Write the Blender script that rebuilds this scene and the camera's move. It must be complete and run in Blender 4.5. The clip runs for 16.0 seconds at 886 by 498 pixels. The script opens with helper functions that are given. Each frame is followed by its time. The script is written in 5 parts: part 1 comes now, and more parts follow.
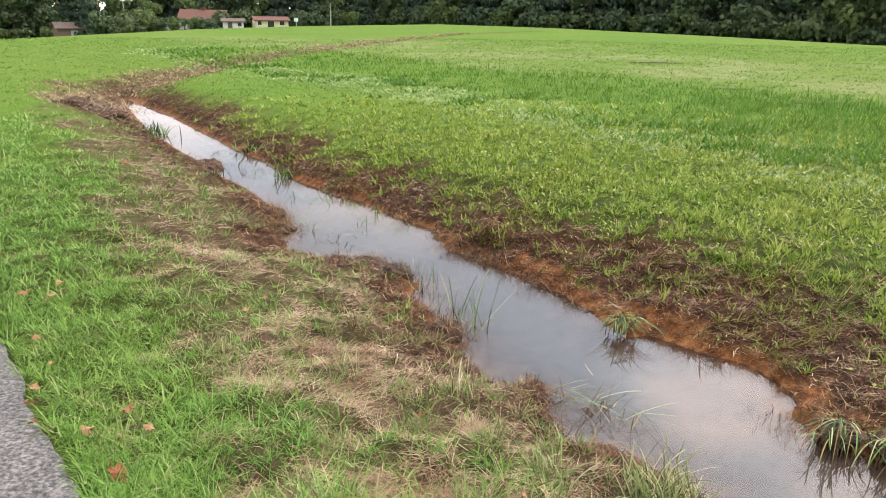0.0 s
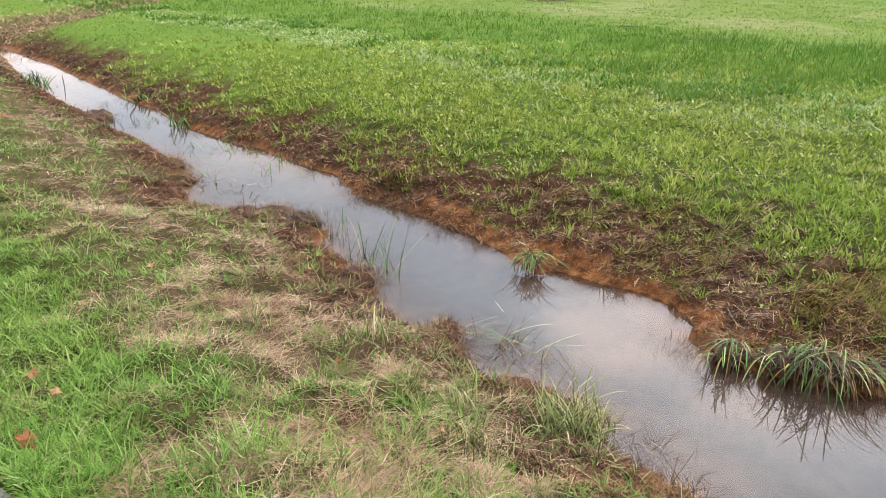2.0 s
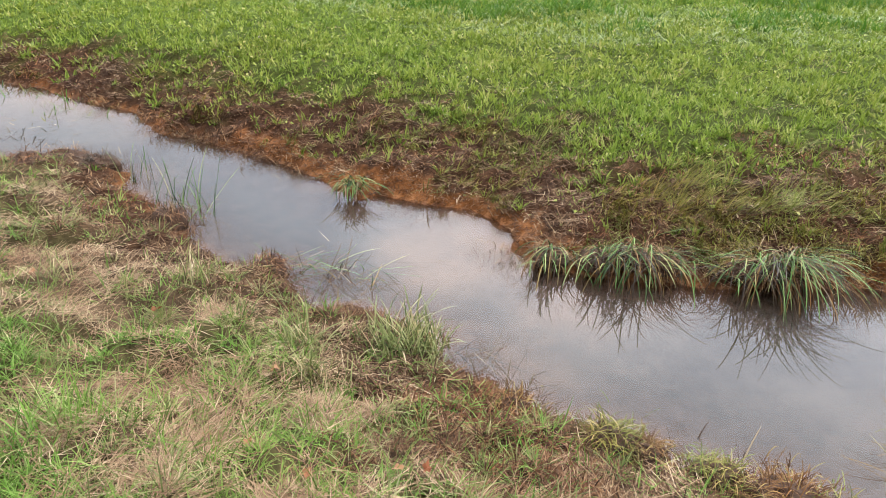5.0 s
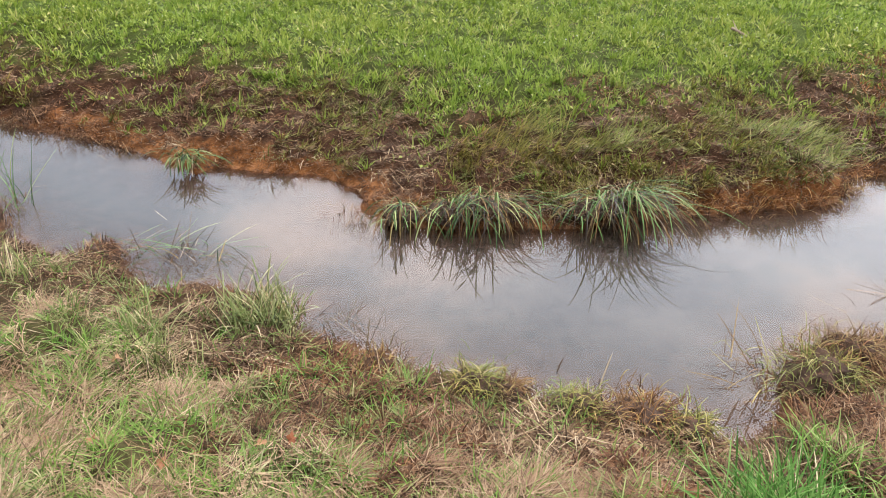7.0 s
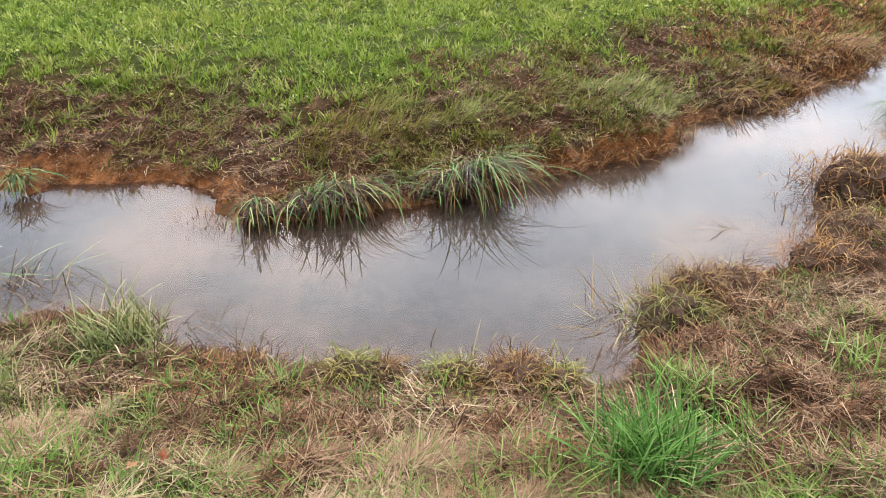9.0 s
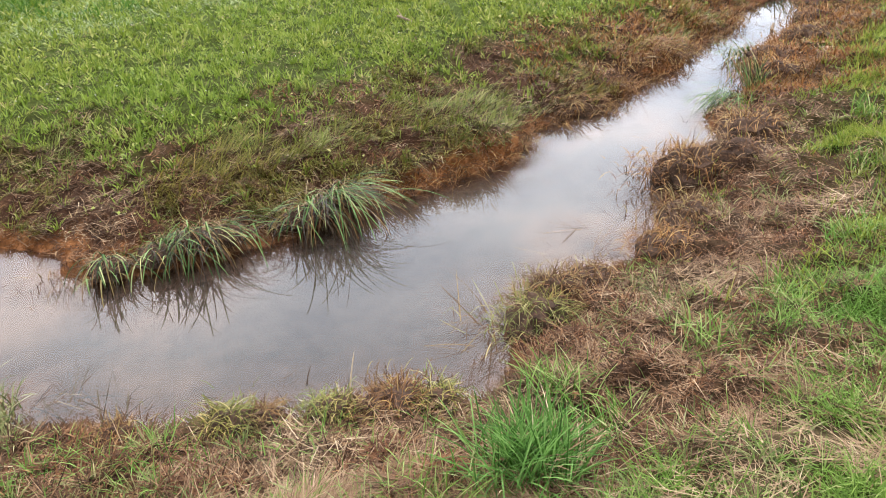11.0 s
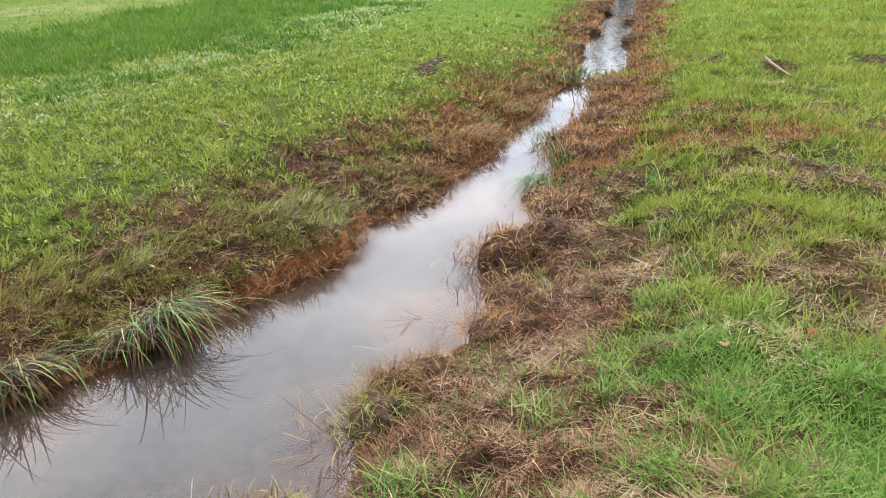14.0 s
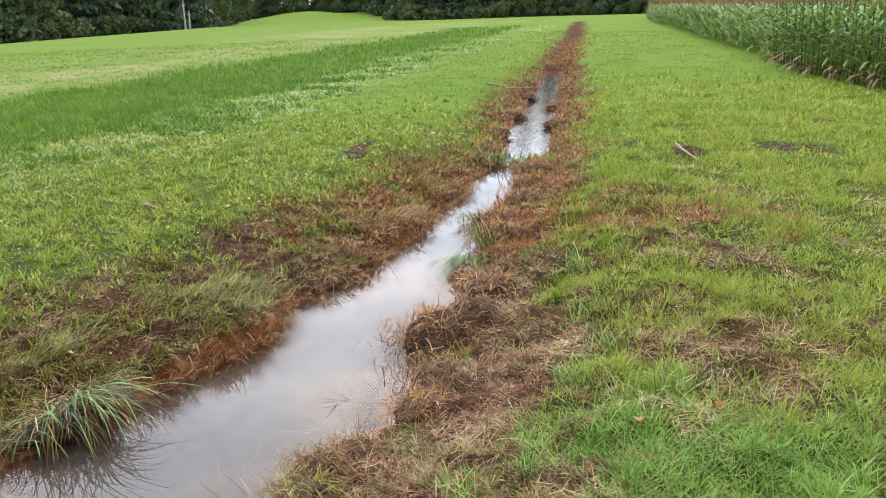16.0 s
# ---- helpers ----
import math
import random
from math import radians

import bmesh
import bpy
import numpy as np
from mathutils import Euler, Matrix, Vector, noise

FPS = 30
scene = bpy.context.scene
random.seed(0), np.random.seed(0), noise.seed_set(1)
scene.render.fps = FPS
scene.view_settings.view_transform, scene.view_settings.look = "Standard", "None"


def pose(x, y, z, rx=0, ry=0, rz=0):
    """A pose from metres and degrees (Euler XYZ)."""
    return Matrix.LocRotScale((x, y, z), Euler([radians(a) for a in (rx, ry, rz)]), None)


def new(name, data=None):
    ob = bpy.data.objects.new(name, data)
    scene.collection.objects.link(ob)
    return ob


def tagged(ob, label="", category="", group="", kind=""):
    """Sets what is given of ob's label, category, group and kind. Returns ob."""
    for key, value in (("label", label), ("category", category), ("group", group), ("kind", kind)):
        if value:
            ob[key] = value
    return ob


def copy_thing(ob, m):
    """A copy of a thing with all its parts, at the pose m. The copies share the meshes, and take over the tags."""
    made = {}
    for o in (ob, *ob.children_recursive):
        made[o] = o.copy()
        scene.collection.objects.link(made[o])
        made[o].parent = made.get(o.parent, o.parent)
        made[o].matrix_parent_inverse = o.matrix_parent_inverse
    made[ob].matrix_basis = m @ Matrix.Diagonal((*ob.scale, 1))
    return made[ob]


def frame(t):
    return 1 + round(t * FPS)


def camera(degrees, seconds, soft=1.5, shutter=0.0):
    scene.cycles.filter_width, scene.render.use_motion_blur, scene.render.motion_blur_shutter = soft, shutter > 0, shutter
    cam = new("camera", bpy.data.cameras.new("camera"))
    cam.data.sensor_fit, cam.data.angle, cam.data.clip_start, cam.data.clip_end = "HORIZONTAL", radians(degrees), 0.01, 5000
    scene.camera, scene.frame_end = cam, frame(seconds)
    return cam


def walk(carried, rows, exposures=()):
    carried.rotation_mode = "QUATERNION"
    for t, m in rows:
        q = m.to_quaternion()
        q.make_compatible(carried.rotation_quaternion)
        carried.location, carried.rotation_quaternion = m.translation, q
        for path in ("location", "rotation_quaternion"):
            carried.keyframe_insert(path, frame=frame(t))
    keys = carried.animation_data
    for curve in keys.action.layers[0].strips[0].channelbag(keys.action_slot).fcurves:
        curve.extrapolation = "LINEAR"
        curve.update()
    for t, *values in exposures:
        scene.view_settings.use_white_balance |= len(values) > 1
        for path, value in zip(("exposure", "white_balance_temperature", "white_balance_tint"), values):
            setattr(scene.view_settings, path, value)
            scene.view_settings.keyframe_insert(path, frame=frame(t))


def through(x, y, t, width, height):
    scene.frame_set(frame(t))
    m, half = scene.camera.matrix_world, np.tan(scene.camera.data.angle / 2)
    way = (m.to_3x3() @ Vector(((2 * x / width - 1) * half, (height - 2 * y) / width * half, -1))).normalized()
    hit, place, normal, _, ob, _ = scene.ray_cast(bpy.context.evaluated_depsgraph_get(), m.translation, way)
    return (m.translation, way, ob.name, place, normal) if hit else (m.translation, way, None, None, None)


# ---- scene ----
cam = camera(60, 16.0, soft=1.0)


def aim(x, y, z, yaw, pitch, roll):
    """Camera pose: yaw to the left from +y, pitch up, roll, in degrees."""
    turn = pose(0, 0, 0, 0, 0, yaw) @ pose(0, 0, 0, 90 + pitch) @ pose(0, 0, 0, 0, 0, roll)
    return Matrix.Translation((x, y, z)) @ turn


walk(cam, [
    (0.0, aim(0.013, -0.034, 1.652, 1.44, -17.04, 0.92)),
    (0.5, aim(-0.026, -0.144, 1.725, 0.24, -18.26, 0.48)),
    (1.0, aim(-0.016, -0.118, 1.713, -1.66, -19.39, 0.34)),
    (1.5, aim(-0.008, -0.086, 1.687, -3.55, -20.32, 0.40)),
    (2.0, aim(0.005, -0.052, 1.658, -5.84, -21.11, 0.75)),
    (2.5, aim(0.016, -0.024, 1.635, -7.80, -21.88, 0.85)),
    (3.0, aim(0.020, -0.014, 1.616, -9.90, -22.77, 1.19)),
    (5.5, aim(0.033, 0.024, 1.581, -22.96, -26.62, 1.53)),
    (6.0, aim(0.042, 0.032, 1.557, -25.84, -27.08, 1.67)),
    (6.5, aim(0.056, 0.037, 1.551, -28.88, -27.74, 1.33)),
    (7.0, aim(0.076, 0.036, 1.542, -32.11, -28.33, 1.10)),
    (7.5, aim(0.093, 0.031, 1.535, -34.70, -28.68, 0.73)),
    (8.0, aim(0.107, 0.017, 1.531, -37.36, -29.10, 0.35)),
    (8.5, aim(0.119, 0.003, 1.533, -39.73, -29.45, -0.57)),
    (9.0, aim(0.126, -0.009, 1.540, -42.58, -29.62, -1.30)),
    (9.5, aim(0.129, -0.014, 1.555, -45.33, -29.68, -1.58)),
    (10.0, aim(0.133, -0.030, 1.568, -48.21, -29.55, -2.23)),
    (12.5, aim(0.159, -0.053, 1.608, -61.18, -26.34, -3.60)),
    (13.0, aim(0.192, -0.063, 1.615, -63.24, -25.22, -3.86)),
    (13.5, aim(0.176, -0.087, 1.638, -64.83, -24.10, -3.86)),
    (14.0, aim(0.154, -0.112, 1.667, -66.79, -22.92, -3.51)),
    (14.5, aim(0.134, -0.132, 1.682, -68.29, -21.44, -3.28)),
    (15.0, aim(0.115, -0.152, 1.708, -69.82, -19.95, -2.73)),
    (15.5, aim(0.091, -0.177, 1.724, -71.09, -18.74, -2.17)),
    (16.0, aim(0.089, -0.182, 1.716, -72.41, -17.36, -2.13)),
])

# ---- world, sun, exposure ----
SUN_EL, SUN_ROT = radians(50), radians(56)
world = bpy.data.worlds.new("sky")
scene.world = world
world.use_nodes = True
wn, wl = world.node_tree.nodes, world.node_tree.links
wn.clear()
w_out = wn.new("ShaderNodeOutputWorld")
w_bg = wn.new("ShaderNodeBackground")
w_sky = wn.new("ShaderNodeTexSky")
w_sky.sky_type = "NISHITA"
w_sky.sun_disc = False
w_sky.sun_elevation, w_sky.sun_rotation = SUN_EL, SUN_ROT
w_sky.air_density, w_sky.dust_density, w_sky.ozone_density = 1.0, 2.0, 1.0
w_co = wn.new("ShaderNodeTexCoord")
w_map = wn.new("ShaderNodeMapping")
w_map.inputs["Scale"].default_value = (1.0, 1.0, 2.2)
w_noise = wn.new("ShaderNodeTexNoise")
w_noise.inputs["Scale"].default_value = 3.0
w_noise.inputs["Detail"].default_value = 4.0
w_noise.inputs["Roughness"].default_value = 0.5
w_ramp = wn.new("ShaderNodeValToRGB")
w_ramp.color_ramp.elements[0].position, w_ramp.color_ramp.elements[1].position = 0.38, 0.66
w_ramp.color_ramp.elements[0].color = (9.0, 10.3, 12.4, 1)
w_ramp.color_ramp.elements[1].color = (22.4, 19.2, 18.4, 1)
w_mid = w_ramp.color_ramp.elements.new(0.52)
w_mid.color = (13.8, 14.4, 15.8, 1)
w_mix = wn.new("ShaderNodeMixRGB")
w_mix.inputs["Fac"].default_value = 0.8
wl.new(w_co.outputs["Generated"], w_map.inputs["Vector"])
wl.new(w_map.outputs["Vector"], w_noise.inputs["Vector"])
wl.new(w_noise.outputs["Fac"], w_ramp.inputs["Fac"])
wl.new(w_sky.outputs["Color"], w_mix.inputs["Color1"])
wl.new(w_ramp.outputs["Color"], w_mix.inputs["Color2"])
# Thin cloud glows round the veiled sun.
w_dot = wn.new("ShaderNodeVectorMath")
w_dot.operation = "DOT_PRODUCT"
GLOW_EL = SUN_EL - radians(5)
w_dot.inputs[1].default_value = (math.sin(SUN_ROT) * math.cos(GLOW_EL), math.cos(SUN_ROT) * math.cos(GLOW_EL), math.sin(GLOW_EL))
w_glow = wn.new("ShaderNodeMapRange")
w_glow.interpolation_type = "SMOOTHSTEP"
w_glow.inputs["From Min"].default_value, w_glow.inputs["From Max"].default_value = 0.45, 1.0
w_glow.inputs["To Min"].default_value, w_glow.inputs["To Max"].default_value = 0.64, 1.66
w_mul = wn.new("ShaderNodeMixRGB")
w_mul.blend_type, w_mul.inputs["Fac"].default_value = "MULTIPLY", 1.0
wl.new(w_co.outputs["Generated"], w_dot.inputs[0])
wl.new(w_dot.outputs["Value"], w_glow.inputs["Value"])
wl.new(w_mix.outputs["Color"], w_mul.inputs["Color1"])
wl.new(w_glow.outputs["Result"], w_mul.inputs["Color2"])
wl.new(w_mul.outputs["Color"], w_bg.inputs["Color"])
w_bg.inputs["Strength"].default_value = 0.15
wl.new(w_bg.outputs["Background"], w_out.inputs["Surface"])

sun_data = bpy.data.lights.new("sun", "SUN")
sun_data.energy, sun_data.angle, sun_data.color = 1.5, radians(12), (1.0, 0.95, 0.88)
sun = new("sun", sun_data)
sun.rotation_euler = (radians(90) - SUN_EL, 0, math.pi - SUN_ROT)
sun.location = (0, 0, 60)
scene.view_settings.exposure = 0.5


# ---- materials ----
def material(name, rough=0.9, spec=0.2):
    m = bpy.data.materials.new(name)
    m.use_nodes = True
    n, l = m.node_tree.nodes, m.node_tree.links
    b = n["Principled BSDF"]
    b.inputs["Roughness"].default_value = rough
    b.inputs["Specular IOR Level"].default_value = spec
    return m, n, l, b


def ramp_node(n, stops):
    r = n.new("ShaderNodeValToRGB")
    e = r.color_ramp.elements
    while len(e) < len(stops):
        e.new(0.5)
    for k, (p, c) in enumerate(stops):
        e[k].position, e[k].color = p, (*c, 1)
    return r


def noise_node(n, l, scale, detail=4.0, rough=0.6):
    g = n.new("ShaderNodeNewGeometry")
    t = n.new("ShaderNodeTexNoise")
    t.inputs["Scale"].default_value, t.inputs["Detail"].default_value, t.inputs["Roughness"].default_value = scale, detail, rough
    l.new(g.outputs["Position"], t.inputs["Vector"])
    return t


def mix_node(n, l, fac, a, b, mode="MIX"):
    x = n.new("ShaderNodeMixRGB")
    x.blend_type = mode
    for key, v in (("Fac", fac), ("Color1", a), ("Color2", b)):
        if isinstance(v, (int, float)):
            x.inputs[key].default_value = v
        elif isinstance(v, tuple):
            x.inputs[key].default_value = (*v, 1)
        else:
            l.new(v, x.inputs[key])
    return x.outputs["Color"]


def bump_node(n, l, b, height, strength, distance):
    k = n.new("ShaderNodeBump")
    k.inputs["Strength"].default_value, k.inputs["Distance"].default_value = strength, distance
    l.new(height, k.inputs["Height"])
    l.new(k.outputs["Normal"], b.inputs["Normal"])


def speckled(name, stops, scale, rough=0.9, fine=None, bump=0.0, spec=0.2, coarse=None):
    """A surface whose colour runs through stops by a noise of that scale, with a finer grain and broad patches over it."""
    m, n, l, b = material(name, rough, spec)
    t = noise_node(n, l, scale, 5.0, 0.65)
    r = ramp_node(n, stops)
    l.new(t.outputs["Fac"], r.inputs["Fac"])
    col = r.outputs["Color"]
    if coarse:
        t3 = noise_node(n, l, coarse, 3.0)
        r3 = ramp_node(n, [(0.3, (0.75, 0.75, 0.75)), (0.7, (1.2, 1.2, 1.2))])
        l.new(t3.outputs["Fac"], r3.inputs["Fac"])
        col = mix_node(n, l, 1.0, col, r3.outputs["Color"], "MULTIPLY")
    t2 = noise_node(n, l, fine or scale * 9, 4.0, 0.7)
    r2 = ramp_node(n, [(0.3, (0.7, 0.7, 0.7)), (0.7, (1.25, 1.25, 1.25))])
    l.new(t2.outputs["Fac"], r2.inputs["Fac"])
    col = mix_node(n, l, 1.0, col, r2.outputs["Color"], "MULTIPLY")
    l.new(col, b.inputs["Base Color"])
    if bump:
        bump_node(n, l, b, t2.outputs["Fac"], 0.8, bump)
    return m


def leafy(name, stops, patch=None, patch_scale=0.5, through=0.35, rough=0.55, fine=0.0):
    """Blades and leaves: each tuft and blade its own tint, broad patches of another tint, light passing through."""
    m, n, l, b = material(name, rough, 0.15)
    g = n.new("ShaderNodeAttribute")
    g.attribute_name = "tint"
    r = ramp_node(n, stops)
    l.new(g.outputs["Fac"], r.inputs["Fac"])
    col = r.outputs["Color"]
    if patch:
        t = noise_node(n, l, patch_scale, 4.0, 0.6)
        k = ramp_node(n, [(0.42, (0, 0, 0)), (0.62, (1, 1, 1))])
        l.new(t.outputs["Fac"], k.inputs["Fac"])
        col = mix_node(n, l, k.outputs["Color"], col, mix_node(n, l, 1.0, col, patch, "MULTIPLY"))
    l.new(col, b.inputs["Base Color"])
    tr = n.new("ShaderNodeBsdfTranslucent")
    l.new(col, tr.inputs["Color"])
    x = n.new("ShaderNodeMixShader")
    x.inputs["Fac"].default_value = through
    l.new(b.outputs["BSDF"], x.inputs[1])
    l.new(tr.outputs["BSDF"], x.inputs[2])
    l.new(x.outputs["Shader"], n["Material Output"].inputs["Surface"])
    return m


M_MEADOW = leafy("meadow_blades", [(0.0, (0.06, 0.108, 0.013)), (0.35, (0.162, 0.242, 0.028)), (0.75, (0.28, 0.36, 0.058)), (1.0, (0.47, 0.46, 0.16))], (1.12, 1.0, 1.1), 0.35, 0.3)
M_PATH = leafy("mown_path_blades", [(0.0, (0.0833, 0.13, 0.014)), (0.35, (0.19, 0.26, 0.0296)), (0.8, (0.31, 0.375, 0.0585)), (1.0, (0.49, 0.46, 0.1404))], (1.12, 1.03, 1.15), 0.35, 0.3)
M_VERGE = leafy("verge_blades", [(0.0, (0.0475, 0.105, 0.0136)), (0.35, (0.112, 0.225, 0.03)), (0.75, (0.225, 0.37, 0.075)), (1.0, (0.42, 0.47, 0.2))], (1.2, 1.05, 1.1), 0.8, 0.3)
M_LUSH = leafy("lush_tuft_blades", [(0.0, (0.035, 0.09, 0.014)), (0.5, (0.095, 0.215, 0.035)), (1.0, (0.22, 0.38, 0.10))], None, 1, 0.3)
M_DULL = leafy("dull_bank_blades", [(0.0, (0.055, 0.075, 0.024)), (0.4, (0.145, 0.185, 0.055)), (0.8, (0.28, 0.32, 0.12)), (1.0, (0.47, 0.45, 0.24))], (1.15, 1.0, 1.0), 1.1, 0.25)
M_RUST = leafy("rust_dead_grass", [(0.0, (0.05, 0.023, 0.01)), (0.4, (0.17, 0.083, 0.026)), (0.75, (0.34, 0.185, 0.06)), (1.0, (0.48, 0.36, 0.15))], (1.1, 0.85, 0.7), 2.0, 0.15, 0.6)
M_OLIVE = leafy("olive_bank_grass", [(0.0, (0.045, 0.05, 0.013)), (0.4, (0.13, 0.15, 0.03)), (0.8, (0.26, 0.28, 0.07)), (1.0, (0.45, 0.38, 0.17))], (1.2, 0.9, 0.8), 1.2, 0.2, 0.6)
M_TALL = leafy("uncut_grass_blades", [(0.0, (0.045, 0.115, 0.012)), (0.6, (0.09, 0.195, 0.021)), (1.0, (0.16, 0.27, 0.04))], (1.2, 1.05, 1.0), 0.4, 0.35)
M_FIELD = leafy("field_blades", [(0.0, (0.0902, 0.16, 0.024)), (0.5, (0.1425, 0.235, 0.0368)), (1.0, (0.2185, 0.31, 0.0576))], (1.1, 1.0, 1.15), 0.1, 0.4)
M_STUBBLE = leafy("stubble", [(0.0, (0.05, 0.045, 0.016)), (0.5, (0.11, 0.11, 0.035)), (0.85, (0.20, 0.17, 0.08)), (1.0, (0.36, 0.29, 0.17))], None, 1, 0.1)
M_PALE = leafy("pale_lodged_grass", [(0.0, (0.17, 0.24, 0.08)), (0.6, (0.32, 0.39, 0.16)), (1.0, (0.52, 0.54, 0.30))], None, 1, 0.25)
M_STRAW = leafy("dry_straw", [(0.0, (0.07, 0.045, 0.028)), (0.3, (0.22, 0.138, 0.078)), (0.7, (0.46, 0.325, 0.19)), (1.0, (0.70, 0.57, 0.37))], (0.6, 0.5, 0.45), 1.5, 0.12, 0.65)
M_ROOT = leafy("dead_roots", [(0.0, (0.02, 0.012, 0.007)), (0.4, (0.072, 0.041, 0.022)), (0.75, (0.18, 0.107, 0.054)), (1.0, (0.40, 0.29, 0.16))], (1.1, 0.8, 0.65), 1.4, 0.08, 0.75)
M_SEDGE = leafy("sedge_blades", [(0.0, (0.012, 0.022, 0.006)), (0.3, (0.045, 0.09, 0.02)), (0.6, (0.115, 0.21, 0.05)), (0.86, (0.22, 0.31, 0.10)), (1.0, (0.42, 0.36, 0.16))], None, 1, 0.15, 0.55)
M_WET = leafy("wet_dead_sedge", [(0.0, (0.02, 0.014, 0.009)), (0.6, (0.055, 0.036, 0.02)), (1.0, (0.11, 0.075, 0.035))], None, 1, 0.05, 0.35)
M_AMBER = leafy("amber_dead_grass", [(0.0, (0.055, 0.028, 0.012)), (0.45, (0.13, 0.07, 0.026)), (0.8, (0.24, 0.15, 0.06)), (1.0, (0.32, 0.27, 0.10))], (1.1, 0.9, 0.75), 2.0, 0.12, 0.65)
M_MAIZE = leafy("maize_leaf", [(0.0, (0.06, 0.11, 0.02)), (0.5, (0.135, 0.215, 0.045)), (1.0, (0.27, 0.35, 0.12))], None, 1, 0.25, 0.45)
M_MAIZE_DRY = leafy("maize_dry", [(0.0, (0.13, 0.085, 0.04)), (1.0, (0.30, 0.21, 0.11))], None, 1, 0.15, 0.7)
M_LEAF_D = leafy("dark_leaves", [(0.0, (0.042, 0.064, 0.036)), (0.5, (0.074, 0.11, 0.056)), (1.0, (0.12, 0.16, 0.08))], (1.25, 1.15, 0.9), 0.03, 0.25, 0.7)
M_LEAF_L = leafy("light_leaves", [(0.0, (0.065, 0.10, 0.038)), (0.5, (0.11, 0.16, 0.06)), (1.0, (0.16, 0.205, 0.085))], (1.2, 1.05, 0.9), 0.04, 0.3, 0.7)
M_NEEDLE = leafy("spruce_needles", [(0.0, (0.032, 0.05, 0.034)), (0.6, (0.056, 0.086, 0.052)), (1.0, (0.085, 0.12, 0.068))], None, 1, 0.15, 0.75)
M_FALLEN = leafy("fallen_leaf", [(0.0, (0.22, 0.075, 0.03)), (0.5, (0.30, 0.13, 0.06)), (1.0, (0.36, 0.2, 0.1))], None, 1, 0.1, 0.6)
M_BARK = speckled("bark", [(0.3, (0.05, 0.04, 0.03)), (0.7, (0.12, 0.10, 0.08))], 3.0, 0.9)
M_BIRCH = speckled("pale_bark", [(0.3, (0.25, 0.24, 0.22)), (0.7, (0.6, 0.58, 0.54))], 2.0, 0.8)
M_STICK = speckled("weathered_stick", [(0.3, (0.16, 0.11, 0.07)), (0.7, (0.36, 0.27, 0.18))], 30.0, 0.8)
M_ASPHALT = speckled("asphalt", [(0.35, (0.045, 0.039, 0.035)), (0.5, (0.12, 0.107, 0.098)), (0.68, (0.29, 0.255, 0.23))], 60.0, 0.9, 260.0, 0.004, 0.3, 2.0)

# The soil: meadow sod, brown thatch and ochre mud, by the zones that the ground carries.
M_GROUND, n, l, b = material("soil_and_sod", 0.95, 0.02)
t_a = noise_node(n, l, 9.0, 6.0, 0.7)
t_b = noise_node(n, l, 70.0, 4.0, 0.7)
t_c = noise_node(n, l, 0.12, 4.0, 0.6)
t_d = noise_node(n, l, 1.3, 5.0, 0.65)


def zone(key):
    a = n.new("ShaderNodeAttribute")
    a.attribute_name = key
    return a.outputs["Fac"]


def ramped(t, stops):
    r = ramp_node(n, stops)
    l.new(t.outputs["Fac"], r.inputs["Fac"])
    return r.outputs["Color"]


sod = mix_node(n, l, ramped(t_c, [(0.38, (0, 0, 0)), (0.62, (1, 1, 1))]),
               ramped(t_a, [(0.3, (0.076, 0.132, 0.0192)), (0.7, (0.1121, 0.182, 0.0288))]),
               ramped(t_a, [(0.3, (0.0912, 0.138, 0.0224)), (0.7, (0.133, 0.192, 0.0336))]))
# Sod round the stand: shade between the blades is put into its darker colour.
gap_shade_sod = ramped(t_a, [(0.3, (0.022, 0.023, 0.008)), (0.5, (0.046, 0.056, 0.013)), (0.72, (0.088, 0.118, 0.024))])
col = mix_node(n, l, zone("near"), sod, gap_shade_sod)
bare = ramped(t_d, [(0.3, (0.11, 0.15, 0.035)), (0.7, (0.25, 0.235, 0.11))])
col = mix_node(n, l, zone("bare"), col, bare)
thatch = ramped(t_a, [(0.3, (0.022, 0.012, 0.008)), (0.5, (0.055, 0.028, 0.016)), (0.72, (0.12, 0.062, 0.034))])
col = mix_node(n, l, zone("thatch"), col, thatch)
hay = ramped(t_a, [(0.3, (0.034, 0.023, 0.013)), (0.7, (0.135, 0.092, 0.052))])
col = mix_node(n, l, zone("hay"), col, hay)
ochre = ramped(t_a, [(0.3, (0.06, 0.024, 0.01)), (0.5, (0.20, 0.078, 0.024)), (0.75, (0.42, 0.19, 0.075))])
col = mix_node(n, l, zone("ochre"), col, ochre)
bed_mud = ramped(t_a, [(0.3, (0.15, 0.085, 0.055)), (0.7, (0.36, 0.21, 0.14))])
col = mix_node(n, l, zone("bed"), col, bed_mud)
fine = ramped(t_b, [(0.3, (0.65, 0.65, 0.65)), (0.7, (1.3, 1.3, 1.3))])
col = mix_node(n, l, 1.0, col, fine, "MULTIPLY")
l.new(col, b.inputs["Base Color"])
bump_node(n, l, b, t_b.outputs["Fac"], 0.9, 0.012)
rough = n.new("ShaderNodeMath")
rough.operation = "MULTIPLY_ADD"
rough.inputs[1].default_value, rough.inputs[2].default_value = -0.35, 0.92
l.new(zone("ochre"), rough.inputs[0])
l.new(rough.outputs[0], b.inputs["Roughness"])

